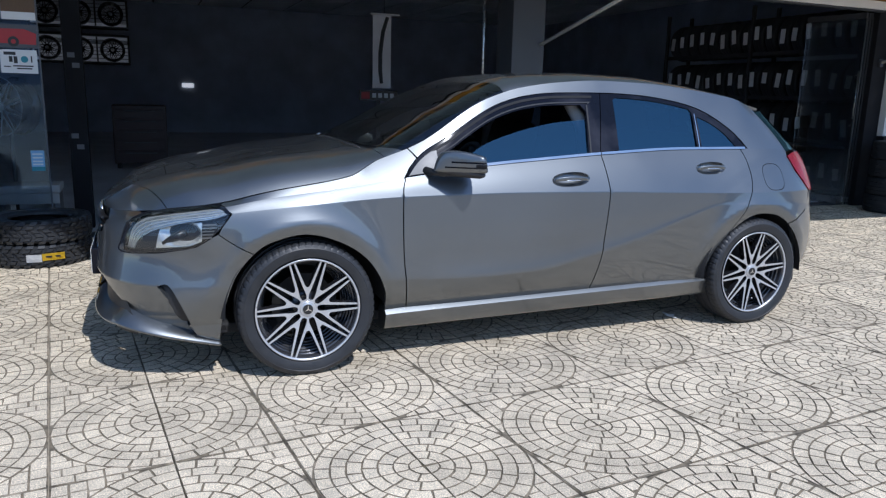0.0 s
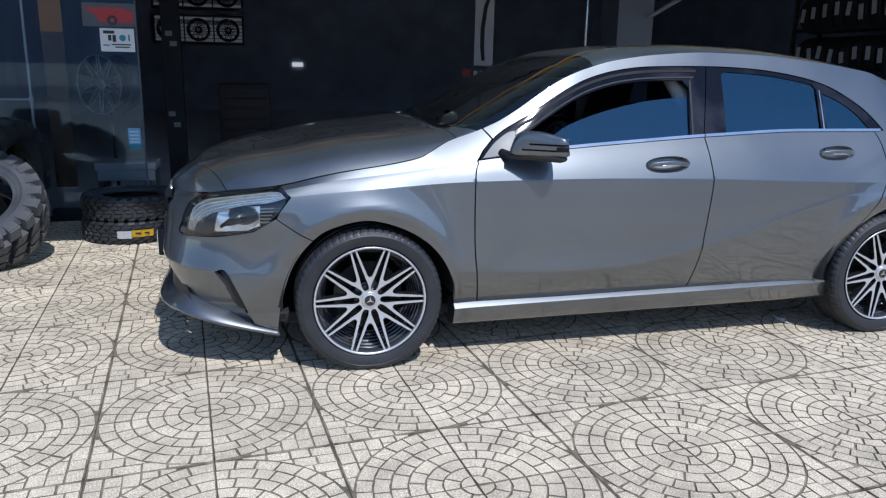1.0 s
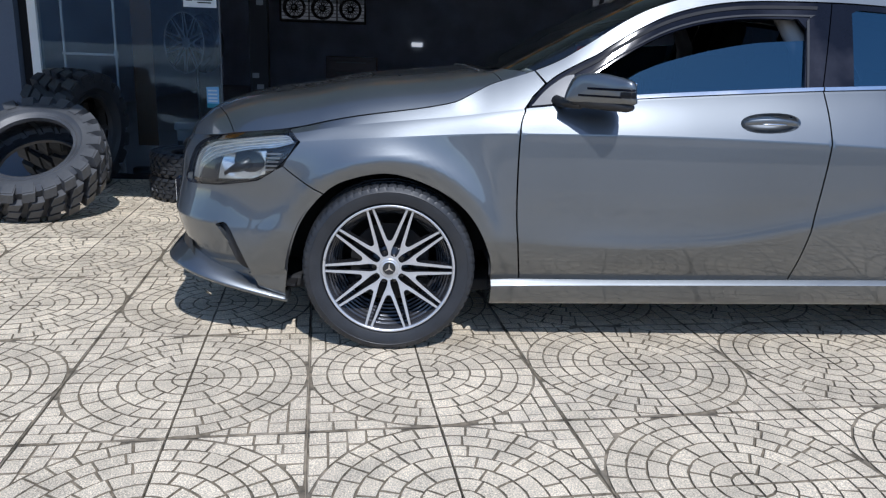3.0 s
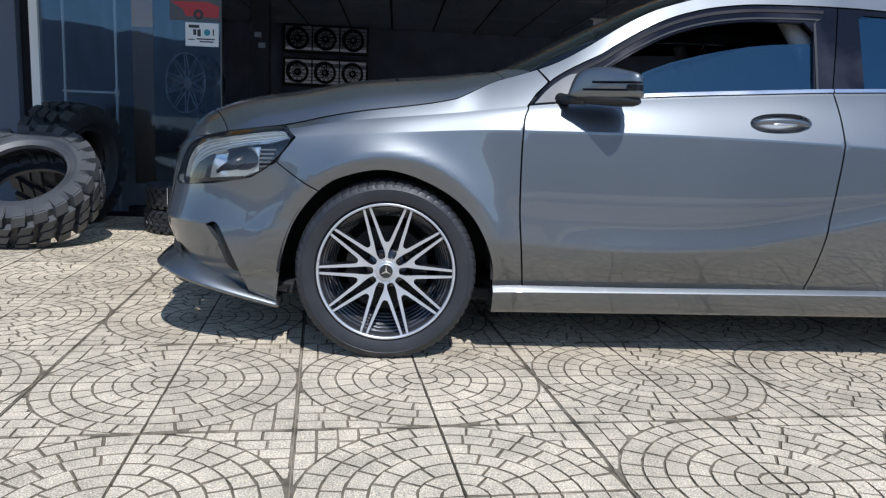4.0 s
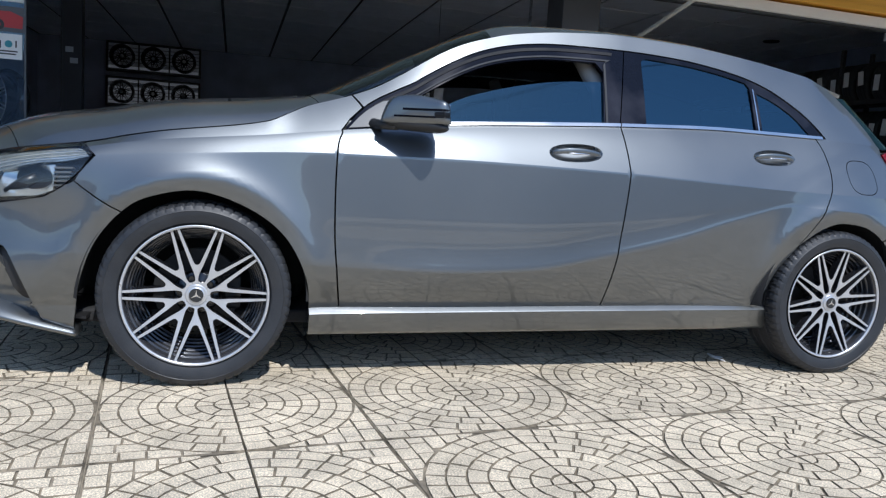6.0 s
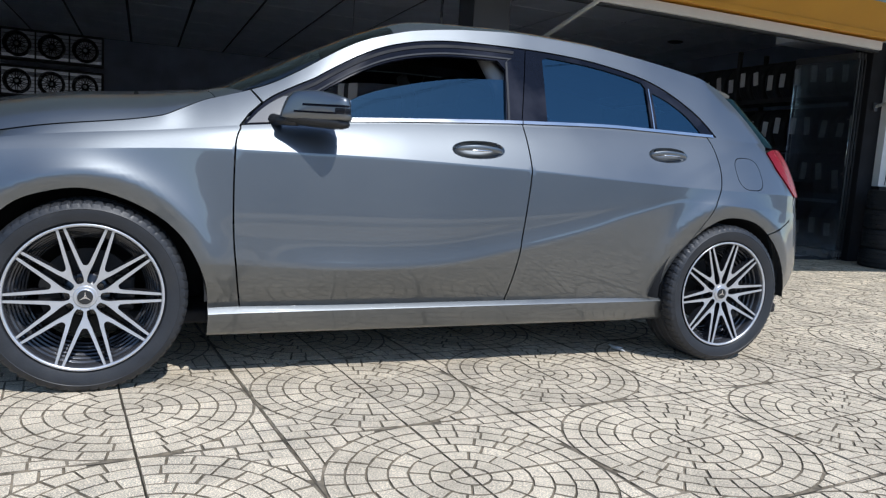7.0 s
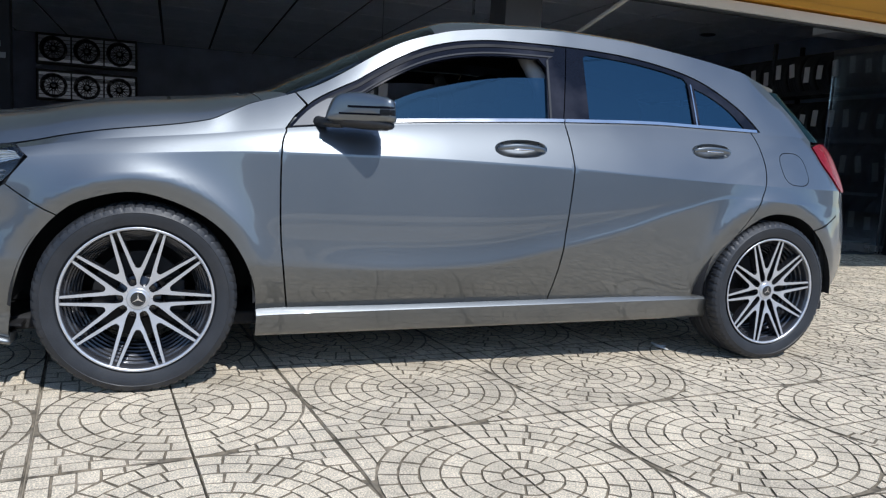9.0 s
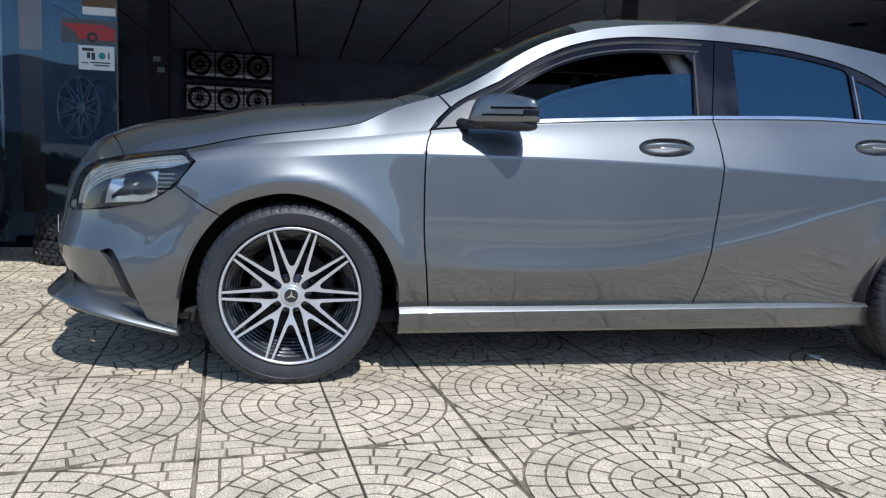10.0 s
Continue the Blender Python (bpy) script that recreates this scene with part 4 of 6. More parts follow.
    for k in range(41):
        prof = ((0.740, 0.058), (0.785, 0.054), (0.797, 0.050), (0.802, 0.044), (0.828, 0.021 + 0.010 * (k / 40) ** 0.5), (0.830, 0.017 + 0.010 * (k / 40) ** 0.5), (0.8285, 0.011 + 0.010 * (k / 40) ** 0.5), (0.808, -0.050), (0.796, -0.064), (0.738, -0.080), (0.60, -0.08))
        x = 0.392 + (2.398 - 0.392) * k / 40
        z0 = 0.228 + 0.024 * (x - 0.4) / 2.0
        rows.append([bm.verts.new((x, sign * y, z0 + z)) for y, z in prof])
    for r0, r1 in zip(rows, rows[1:]):
        for k in range(len(prof) - 1):
            bm.faces.new((r0[k], r0[k + 1], r1[k + 1], r1[k]))
    bm.faces.new(rows[0])
    bm.faces.new(rows[-1])
    bmesh.ops.recalc_face_normals(bm, faces=bm.faces)
    part("sill", bm, PAINT, car, smooth=True).data.set_sharp_from_angle(angle=radians(40))

    # blade under the front bumper, flaring out most at the corner
    bm, rows = bmesh.new(), []
    for k in range(121):
        q = -RF * 1.568 + (RF * 1.568 - 0.033) * (k / 120) ** 0.8
        x = body(q, 0.9)[0]
        u = min(max((x + 0.82) / 0.42, 0.0), 1.0)
        zl, w = 0.272 - 0.105 * u, 1.0 - 0.75 * u
        v = min(max((zl - NODE_Z[0](x)) / (NODE_Z[1](x) - NODE_Z[0](x)), 0.1), 1.2)
        x, y, z = body(q, v)
        d = Vector((skin_normal(q, v, 1).x, skin_normal(q, v, 1).y, 0)).normalized()
        rows.append([bm.verts.new((x + d.x * o, sign * (y + d.y * o), h)) for o, h in
                     ((-0.075, zl + 0.05 * w + 0.012), (-0.05 * w, zl + 0.046 * w + 0.006), (-0.02 * w, zl + 0.024 * w + 0.005), (0.007, zl + 0.006), (0.009, zl), (0.004, zl - 0.008), (-0.12, zl - 0.012))])
    for r0, r1 in zip(rows, rows[1:]):
        for k in range(6):
            bm.faces.new((r0[k], r0[k + 1], r1[k + 1], r1[k]))
    bm.faces.new(rows[-1])
    bmesh.ops.recalc_face_normals(bm, faces=bm.faces)
    part("front_lip", bm, PAINT, car, smooth=True)

    # headlight inside
    lamp_box = panel("headlight_housing", HEADLIGHT, HL_GREY, car, sign, off=-0.045, flange=0, step=0.02)
    panel("headlight_edge", HEADLIGHT, BLACK_TRIM, lamp_box, sign, holes=([(x * 0.992 - 0.0043, 0.703 + (z - 0.703) * 0.984) for x, z in HEADLIGHT],), off=0.0055, flange=0.012, step=0.012)
    low_edge = bend((-0.348, 0.776), (-0.42, 0.755), (-0.50, 0.745), (-0.58, 0.726), (-0.66, 0.697), (-0.718, 0.655), (-0.742, 0.608), n=5)
    top_edge = bend((-0.366, 0.797), (-0.40, 0.803), (-0.48, 0.792), (-0.605, 0.771), (-0.69, 0.748), (-0.745, 0.700), (-0.772, 0.608), n=5)
    panel("daylight_strip", low_edge + top_edge[::-1], STRIP, lamp_box, sign, off=-0.010, flange=0.02, step=0.012, label="silvery ribbed daytime light strip")
    for f, w in ((0.16, 0.05), (0.40, 0.05), (0.64, 0.06), (0.86, 0.08)):
        one, two = ([(p[0] + (r[0] - p[0]) * g, p[1] + (r[1] - p[1]) * g) for p, r in zip(low_edge, top_edge)] for g in (f, f + w))
        panel("strip_rib", one + two[::-1], REFLECTOR, lamp_box, sign, off=-0.007, flange=0.004, step=0.012)
    panel("inner_mask", [(-0.755, 0.608), (-0.662, 0.612), (-0.640, 0.705), (-0.700, 0.694)], BLACK_PLASTIC, lamp_box, sign, off=-0.018, flange=0.02, step=0.012)

    def bowl(p, sign=sign):
        r = min(((p.x + 0.545) / 0.085) ** 2 + ((p.z - 0.69) / 0.055) ** 2, 1.0)
        return p + Vector((0.045 * (1 - r), -sign * 0.03 * (1 - r), 0))
    panel("reflector", [(-0.668, 0.618), (-0.515, 0.634), (-0.462, 0.655), (-0.458, 0.744), (-0.56, 0.732), (-0.640, 0.706)], REFLECTOR, lamp_box, sign, off=-0.022, flange=0.015, step=0.010, warp=bowl)
    for k in range(5):
        z = 0.668 + 0.015 * k
        panel("reflector_rib", [(-0.458, z), (-0.418 + 0.005 * k, z + 0.002), (-0.418 + 0.005 * k, z + 0.008), (-0.458, z + 0.006)], TRIM_GREY, lamp_box, sign, off=-0.012, flange=0.02, step=0.01)
    a, b, c = (Vector(body(*unroll(x, z))) for x, z in ((-0.630, 0.640), (-0.585, 0.668), (-0.545, 0.690)))
    pts = [Vector((p.x + d * 0.6, sign * (p.y - d), p.z)) for p, d in ((a, 0.022), (b, 0.035), (c, 0.05))]
    part("lamp_shield", tube(pts, [0.009, 0.019, 0.022], 14), HL_GREY, lamp_box, smooth=True)

    # tail lamp insides read through the red lens; hatch and rear window
    panel("tailgate", [unroll(3.235, 0.78), (LQ + RR * 1.57, 2.3), (LQ + RR * 1.57, 3.95), (LQ + 0.42, 3.95), unroll(3.305, 0.95), unroll(3.305, 0.80)], PAINT, car, sign, raw=True, flange=0.01)
    panel("rear_screen", [unroll(2.885, 1.262), unroll(2.97, 1.14), unroll(3.045, 1.025), (LQ + 0.45, 4.0), (LQ + RR * 1.57, 4.0), (LQ + RR * 1.57, 4.98), (LQ + 0.3, 4.98)], WINDOW, car, sign, raw=True,
          off=-0.004, flange=0.005, label="dark rear window")

    # door mirror: a lofted cap over a black foot
    def mirror_point(x, z, lift=0.0, sign=sign):
        """The cap's outer skin at x and z."""
        f = min(math.hypot(x - MIRROR_C[0], z - MIRROR_C[1]) / mirror_radius(math.atan2(z - MIRROR_C[1], x - MIRROR_C[0])), 1.0)
        y = np.interp(f, MIRROR_F, MIRROR_OUT) + lift
        return Vector((x, sign * (mirror_reach(x, y - lift) + lift), z))
    bm, rows = bmesh.new(), []
    loop = [k * math.tau / 72 for k in range(72)]
    for f, y in ((0.80, 0.866), (0.93, 0.872), (0.985, 0.886), (1.0, 0.905), (1.0, 0.945)) + tuple((f, y) for f, y in zip(MIRROR_F[::-1][1:-1], MIRROR_OUT[::-1][1:-1])):
        row = []
        for a in loop:
            r = mirror_radius(a) * f
            x, z = MIRROR_C[0] + r * math.cos(a), MIRROR_C[1] + r * math.sin(a)
            row.append(bm.verts.new((x, sign * mirror_reach(x, y), z)))
        rows.append(row)
    for r0, r1 in zip(rows, rows[1:]):
        for k in range(72):
            bm.faces.new((r0[k], r0[(k + 1) % 72], r1[(k + 1) % 72], r1[k]))
    bm.faces.new(rows[0])
    tip = bm.verts.new((MIRROR_C[0], sign * mirror_reach(MIRROR_C[0], MIRROR_OUT[0]), MIRROR_C[1]))
    for k in range(72):
        bm.faces.new((rows[-1][k], rows[-1][(k + 1) % 72], tip))
    bmesh.ops.recalc_face_normals(bm, faces=bm.faces)
    mirror = part("door_mirror", bm, PAINT, car, "grey door mirror with slotted indicator", smooth=True)

    def mirror_patch(name, x0, x1, z0, z1, mat, lift, text=""):
        bm, nx, nz = bmesh.new(), 16, 4
        grid = [[bm.verts.new(mirror_point(x0 + (x1 - x0) * i / nx, z0 + (z1 - z0) * j / nz, lift * (0.1 if i in (0, nx) or j in (0, nz) else 1.0))) for i in range(nx + 1)] for j in range(nz + 1)]
        for r0, r1 in zip(grid, grid[1:]):
            for i in range(nx):
                bm.faces.new((r0[i], r0[i + 1], r1[i + 1], r1[i]))
        bmesh.ops.solidify(bm, geom=list(bm.faces), thickness=0.002)
        bmesh.ops.recalc_face_normals(bm, faces=bm.faces)
        part(name, bm, mat, mirror, text, smooth=True)
    mirror_patch("mirror_slot", 0.672, 0.822, 1.0005, 1.0085, BLACK_TRIM, 0.0025)
    mirror_patch("mirror_slot", 0.646, 0.776, 0.9765, 0.9835, BLACK_TRIM, 0.0025)
    mirror_patch("indicator_lens", 0.770, 0.824, 0.9775, 0.9985, HL_GREY, 0.002, "dark indicator lens")
    bm, rows = bmesh.new(), []
    for f, z in ((0.93, 0.962), (1.0, 0.955), (1.01, 0.946), (0.95, 0.938), (0.80, 0.932)):
        row = []
        for k in range(40):
            a = k * math.tau / 40
            c, w = math.cos(a), math.sin(a)
            x, y = 0.728 + 0.108 * f * math.copysign(abs(c) ** 0.6, c), 0.940 + 0.082 * f * math.copysign(abs(w) ** 0.6, w)
            row.append(bm.verts.new((x + (0.955 - z) * 0.9 * max(0.0, (0.80 - x) / 0.2), sign * mirror_reach(x, y), z + 0.004 * (0.728 - x) / 0.108)))
        rows.append(row)
    for r0, r1 in zip(rows, rows[1:]):
        for k in range(40):
            bm.faces.new((r0[k], r0[(k + 1) % 40], r1[(k + 1) % 40], r1[k]))
    bm.faces.new(rows[0])
    bm.faces.new(rows[-1])
    bmesh.ops.recalc_face_normals(bm, faces=bm.faces)
    part("mirror_base", bm, BLACK_PLASTIC, mirror, "black plastic underside", smooth=True)
    part("mirror_arm", tube([(0.598, sign * 0.800, 0.950), (0.618, sign * 0.850, 0.948), (0.665, sign * 0.905, 0.947)], [0.022, 0.017, 0.017], 12), BLACK_PLASTIC, mirror, smooth=True)
    part("mirror_pane", box(0.824, 0.834, *sorted((sign * 0.885, sign * 0.985)), 0.972, 1.030, 0.004), MIRROR_GLASS, mirror)

# unseen tray added under the nose to keep sun from leaking past the lip
part("under_tray", prism([(-0.80, -0.30), (-0.74, -0.52), (-0.60, -0.70), (-0.36, -0.78), (-0.36, 0.78), (-0.60, 0.70), (-0.74, 0.52), (-0.80, 0.30)], "z", 0.215, 0.225), BLACK_PLASTIC, car)

# grille bars, badge and plates
for z in (0.665, 0.700):
    bm, rows = bmesh.new(), []
    for k in range(25):
        q = -RF * (1.20 + 0.368 * (1 - abs(1 - k / 12)))
        s = -1 if k < 12 else 1
        x, y, _ = body(q, 3.0)
        rows.append([bm.verts.new((x + dx, s * y, z + dz)) for dx, dz in ((-0.004, 0.010), (-0.014, 0.0), (-0.004, -0.010), (0.02, 0.0))])
    for r0, r1 in zip(rows, rows[1:]):
        for k in range(4):
            bm.faces.new((r0[k], r0[(k + 1) % 4], r1[(k + 1) % 4], r1[k]))
    bmesh.ops.recalc_face_normals(bm, faces=bm.faces)
    part("grille_bar", bm, HL_GREY, car, "silver grille bar")
bm, _ = revolve([(0.0, -0.012), (0.07, -0.010), (0.085, 0.0), (0.07, 0.012)], 32, "y")
ob = part("badge", bm, CHROME, car, "round chrome badge", smooth=True)
ob.matrix_basis = pose(-0.885, 0, 0.660, 0, 0, 90)
plate = part("number_plate_holder", box(-0.938, -0.890, -0.27, 0.27, 0.410, 0.540, 0.006), BLACK_TRIM, car)
part("number_plate", box(-0.941, -0.937, -0.258, 0.258, 0.420, 0.530), WHITE_PAINT, plate, "white plate with plain dark bars")
for k in range(6):
    part("plate_bar", box(-0.943, -0.941, -0.20 + k * 0.07, -0.16 + k * 0.07, 0.440, 0.510), SIGN_BLACK, plate)

# wipers and cowl bits
for y0, y1 in ((-0.50, -0.02), (0.04, 0.50)):
    a, b = top(0.585, y0 / 0.7) + Vector((0, 0, -0.002)), top(0.575, y1 / 0.7) + Vector((0, 0, -0.002))
    part("wiper", tube([a, top(0.56, (y0 + y1) / 1.4) + Vector((0, 0, 0.0)), b], 0.006, 8), BLACK_PLASTIC, car, smooth=True)

# roof lining, floor, wheel housings
top_sheet("roof_lining", lambda s: 1.50, lambda s: 3.0, -0.95, 0.95, INTERIOR, car, 20, 12, flange=0, off=-0.035)
part("floor_pan", box(-0.55, 3.22, -0.70, 0.70, 0.185, 0.235, 0.01), UNDER, car)
part("engine_bay", box(-0.72, 0.40, -0.46, 0.46, 0.235, 0.70, 0.03), UNDER, car)
part("boot_floor", box(2.35, 3.15, -0.46, 0.46, 0.235, 0.80, 0.03), UNDER, car)
for wx, wz in WHEELS:
    for sign in (-1, 1):
        bm, rows = bmesh.new(), []
        for k in range(33):
            a = radians(-2 + 184 * k / 32)
            rows.append([bm.verts.new((wx + r * math.cos(a), sign * y, wz - 0.005 + r * math.sin(a))) for r, y in ((0.375, 0.865), (0.395, 0.82), (0.395, 0.50), (0.05, 0.49))])
        for r0, r1 in zip(rows, rows[1:]):
            for k in range(3):
                bm.faces.new((r0[k], r0[k + 1], r1[k + 1], r1[k]))
        part("wheel_housing", bm, UNDER, car, smooth=True)

# cabin
for y in (-0.36, 0.36):
    bm = box(1.02, 1.52, y - 0.25, y + 0.25, 0.42, 0.60, 0.06, 4)
    seat = part("front_seat", bm, INTERIOR, car, "dark cloth seat", smooth=True)
    bm = box(-0.07, 0.07, -0.25, 0.25, 0.0, 0.62, 0.055, 4)
    ob = part("seat_back", bm, INTERIOR, seat, smooth=True)
    ob.matrix_basis = pose(1.50, y, 0.56, 0, 18, 0)
    bm = box(-0.045, 0.045, -0.13, 0.13, 0.0, 0.19, 0.04, 4)
    ob = part("headrest", bm, INTERIOR, seat, smooth=True)
    ob.matrix_basis = pose(1.70, y, 1.13, 0, 12, 0)
bench = part("rear_bench", box(2.02, 2.50, -0.62, 0.62, 0.42, 0.60, 0.06, 3), INTERIOR, car, smooth=True)
ob = part("bench_back", box(-0.07, 0.07, -0.62, 0.62, 0.0, 0.60, 0.05, 3), INTERIOR, bench, smooth=True)
ob.matrix_basis = pose(2.50, 0, 0.54, 0, 22, 0)
part("dashboard", box(0.42, 0.86, -0.66, 0.66, 0.55, 0.945, 0.07, 4), INTERIOR, car, smooth=True)
bm, rings = revolve([(0.172, -0.012), (0.184, -0.016), (0.196, -0.012), (0.200, 0.0), (0.196, 0.012), (0.184, 0.016), (0.172, 0.012), (0.168, 0.0)], 40, "z", wrap=True)
bm = box(-0.165, 0.165, -0.03, 0.03, -0.012, 0.012, bm=bm)
bmesh.ops.create_uvsphere(bm, u_segments=16, v_segments=8, radius=0.06, matrix=Matrix.Diagonal((1, 1, 0.5, 1)))
ob = part("steering_wheel", bm, INTERIOR, car, smooth=True)
ob.matrix_basis = pose(0.98, -0.36, 0.88, 0, -66, 0)
for sign in (-1, 1):
    part("pillar_trim", tube([(1.62, sign * 0.66, 0.95), (1.60, sign * 0.60, 1.18), (1.52, sign * 0.54, 1.31)], [0.05, 0.045, 0.03], 10), CABIN_GREY, car, "light grey pillar lining", smooth=True)

# ---- wheels ----


def tyre_mesh(radius, width, bore, sides, lug, depth, every, mat, skew=1):
    """A tyre with its tread cut into shoulder blocks and sipes."""
    h = width / 2
    prof = [(bore, -h * 0.80), (bore + 0.012, -h * 0.93), (bore + (radius - bore) * 0.45, -h), (bore + (radius - bore) * 0.62, -h), (bore + (radius - bore) * 0.64, -h * 1.012), (bore + (radius - bore) * 0.67, -h * 0.998), (radius - 0.0225, -h * 0.98), (radius - 0.012, -h * 0.94), (radius - 0.004, -h * 0.85), (radius, -h * 0.66),
            (radius, -h * 0.50), (radius - 0.007, -h * 0.48), (radius - 0.007, -h * 0.42), (radius, -h * 0.40), (radius + 0.001, -h * 0.12), (radius - 0.007, -h * 0.10), (radius - 0.007, 0.0)]
    prof += [(r, -a) for r, a in prof[-2::-1]]
    bm, rings = revolve(prof, sides, "y")
    for i, rg in enumerate(rings):
        for j, v in enumerate(rg):
            o = prof[j][1] / h
            if 0.45 < abs(o) < 0.97 and prof[j][0] > radius - 0.014:
                k = (i + int((1 - abs(o)) * 8 * skew)) % every
                if k < lug:
                    rr = math.hypot(v.co.x, v.co.z)
                    f = (rr - depth * (0.7 if abs(o) > 0.9 else 1.0)) / rr
                    v.co.y *= 0.985 if abs(o) > 0.9 else 1.0
                    v.co.x, v.co.z = v.co.x * f, v.co.z * f
            if v.co.z < -0.3168:
                v.co.z = -0.3168
    me = bpy.data.meshes.new("tyre")
    bm.to_mesh(me)
    bm.free()
    me.materials.append(mat)
    me.shade_smooth()
    me.set_sharp_from_angle(angle=radians(28))
    return me


def spoke_mesh():
    """One forked spoke: machined face, black flanks.  It points along +x; the wheel's face looks along -y."""
    me = bpy.data.meshes.new("spoke")
    bm = bmesh.new()

    half = radians(18)
    # by the distance from the hub: half the slot between two forks, and half the opening inside this one
    steps = ((0.034, 0.0, 0.0), (0.0455, 0.0005, 0.0), (0.0480, 0.0082, 0.0), (0.052, 0.0113, 0.0), (0.058, 0.0127, 0.0), (0.066, 0.0142, 0.0), (0.076, 0.0145, 0.0), (0.092, 0.0134, 0.0), (0.1060, 0.0121, 0.0),
             (0.1066, 0.0120, 0.0032), (0.1080, 0.0119, 0.0062), (0.1110, 0.0117, 0.0088), (0.116, 0.0115, 0.0112), (0.122, 0.0112, None), (0.140, 0.0105, None), (0.165, 0.0095, None), (0.200, 0.0080, None), (0.2385, 0.0066, None))

    def at(r, a, y):
        return (r * math.cos(a), y, r * math.sin(a))
    for s in (-1, 1):
        edge, core = [[], [], []], [[], [], []]
        for r, slot, gap in steps:
            y = -0.080 - 0.020 * (r - 0.034) / 0.20
            for k, (d, w) in enumerate(((0.0, 0.0008), (0.0022, 0.0), (0.036, -0.003))):
                a = half - math.asin(max(slot + (w if slot > 0.001 else 0.0), 0.0) / r)
                b = half - math.asin((slot + 0.0088 + 0.036 * (0.2385 - r) - w) / r) if gap is None else math.asin(max(gap - (w if gap else 0.0) if k != 0 else gap + (w if gap else 0.0), 0.0) / r)
                edge[k].append(bm.verts.new(at(r, s * a, y + d)))
                core[k].append(bm.verts.new(at(r, s * b, y + d)))
        for k in range(len(steps) - 1):
            strips = [(core[0], edge[0], 0)] + ([(edge[0], edge[1], 0), (edge[1], edge[2], 1)] if steps[k + 1][1] > 0.001 else [])
            strips += [(core[0], core[1], 0), (core[1], core[2], 1)] if steps[k + 1][2] != 0.0 else []
            for p, q, m in strips:
                bm.faces.new((p[k], p[k + 1], q[k + 1], q[k])).material_index = m
    bmesh.ops.remove_doubles(bm, verts=bm.verts, dist=1e-6)
    bmesh.ops.recalc_face_normals(bm, faces=bm.faces)
    bm.to_mesh(me)
    bm.free()
    me.materials.append(ALLOY)
    me.materials.append(RIM_BLACK)
    return me


SPOKE = spoke_mesh()
TYRE = tyre_mesh(0.3235, 0.230, 0.2420, 372, 1, 0.0060, 6, RUBBER)
bm, _ = revolve([(0.2445, -0.104), (0.2462, -0.107), (0.2450, -0.1095), (0.2375, -0.1065), (0.2360, -0.101)], 96, "y", wrap=True)
LIP = bpy.data.meshes.new("rim_lip")
bm.to_mesh(LIP)
LIP.materials.append(ALLOY)
LIP.shade_smooth()
wall = [(0.2435, -0.105), (0.2360, -0.100), (0.2320, -0.090)]
for k in range(6):                                      # turned steps
    r, y = 0.2300 - 0.0075 * k, -0.082 + 0.021 * k
    wall += [(r, y), (r - 0.0004, y + 0.012), (r - 0.0012, y + 0.0150), (r - 0.0032, y + 0.0165), (r - 0.0060, y + 0.0168), (r - 0.0072, y + 0.0180)]
wall += [(0.184, 0.05), (0.184, 0.10), (0.241, 0.105)]
bm, _ = revolve(wall, 96, "y")
BARREL = bpy.data.meshes.new("wheel_barrel")
bm.to_mesh(BARREL)
BARREL.materials.append(BARREL_BLACK)
BARREL.shade_smooth()
bm, _ = revolve([(0.0, -0.088), (0.020, -0.088), (0.026, -0.086), (0.030, -0.083), (0.034, -0.086), (0.037, -0.083), (0.037, -0.05)], 40, "y")
CAP = bpy.data.meshes.new("hub_cap")
bm.to_mesh(CAP)
CAP.materials.append(ALLOY)
CAP.shade_smooth()
bm, _ = revolve([(0.0, -0.040), (0.070, -0.040), (0.078, -0.032), (0.078, 0.0)], 40, "y")
HUB = bpy.data.meshes.new("hub")
bm.to_mesh(HUB)
HUB.materials.append(RIM_BLACK)
HUB.shade_smooth()
bm, _ = revolve([(0.0, -0.0560), (0.0050, -0.0560), (0.0065, -0.0620), (0.0088, -0.0622), (0.0095, -0.0610), (0.0095, -0.03)], 16, "y")
BOLT = bpy.data.meshes.new("wheel_bolt")
bm.to_mesh(BOLT)
BOLT.materials.append(RIM_BLACK)
bm, _ = revolve([(0.075, 0.02), (0.150, 0.02), (0.150, 0.042), (0.075, 0.042)], 48, "y")
DISC = bpy.data.meshes.new("brake_disc")
bm.to_mesh(DISC)
DISC.materials.append(DISC_STEEL)
bm, _ = revolve([(0.0, -0.0905), (0.0235, -0.0905), (0.0240, -0.0900), (0.0240, -0.086)], 32, "y")
BADGE = bpy.data.meshes.new("cap_badge")
bm.to_mesh(BADGE)
BADGE.materials.append(SIGN_BLACK)
ARM = bpy.data.meshes.new("badge_arm")
prism([(-0.0034, 0.0), (0.0, 0.0215), (0.0034, 0.0)], "y", -0.092, -0.0902).to_mesh(ARM)
ARM.materials.append(CHROME)
turn = {(0.0, -1): 90.0, (2.699, -1): 97.0, (0.0, 1): 40.0, (2.699, 1): 10.0}
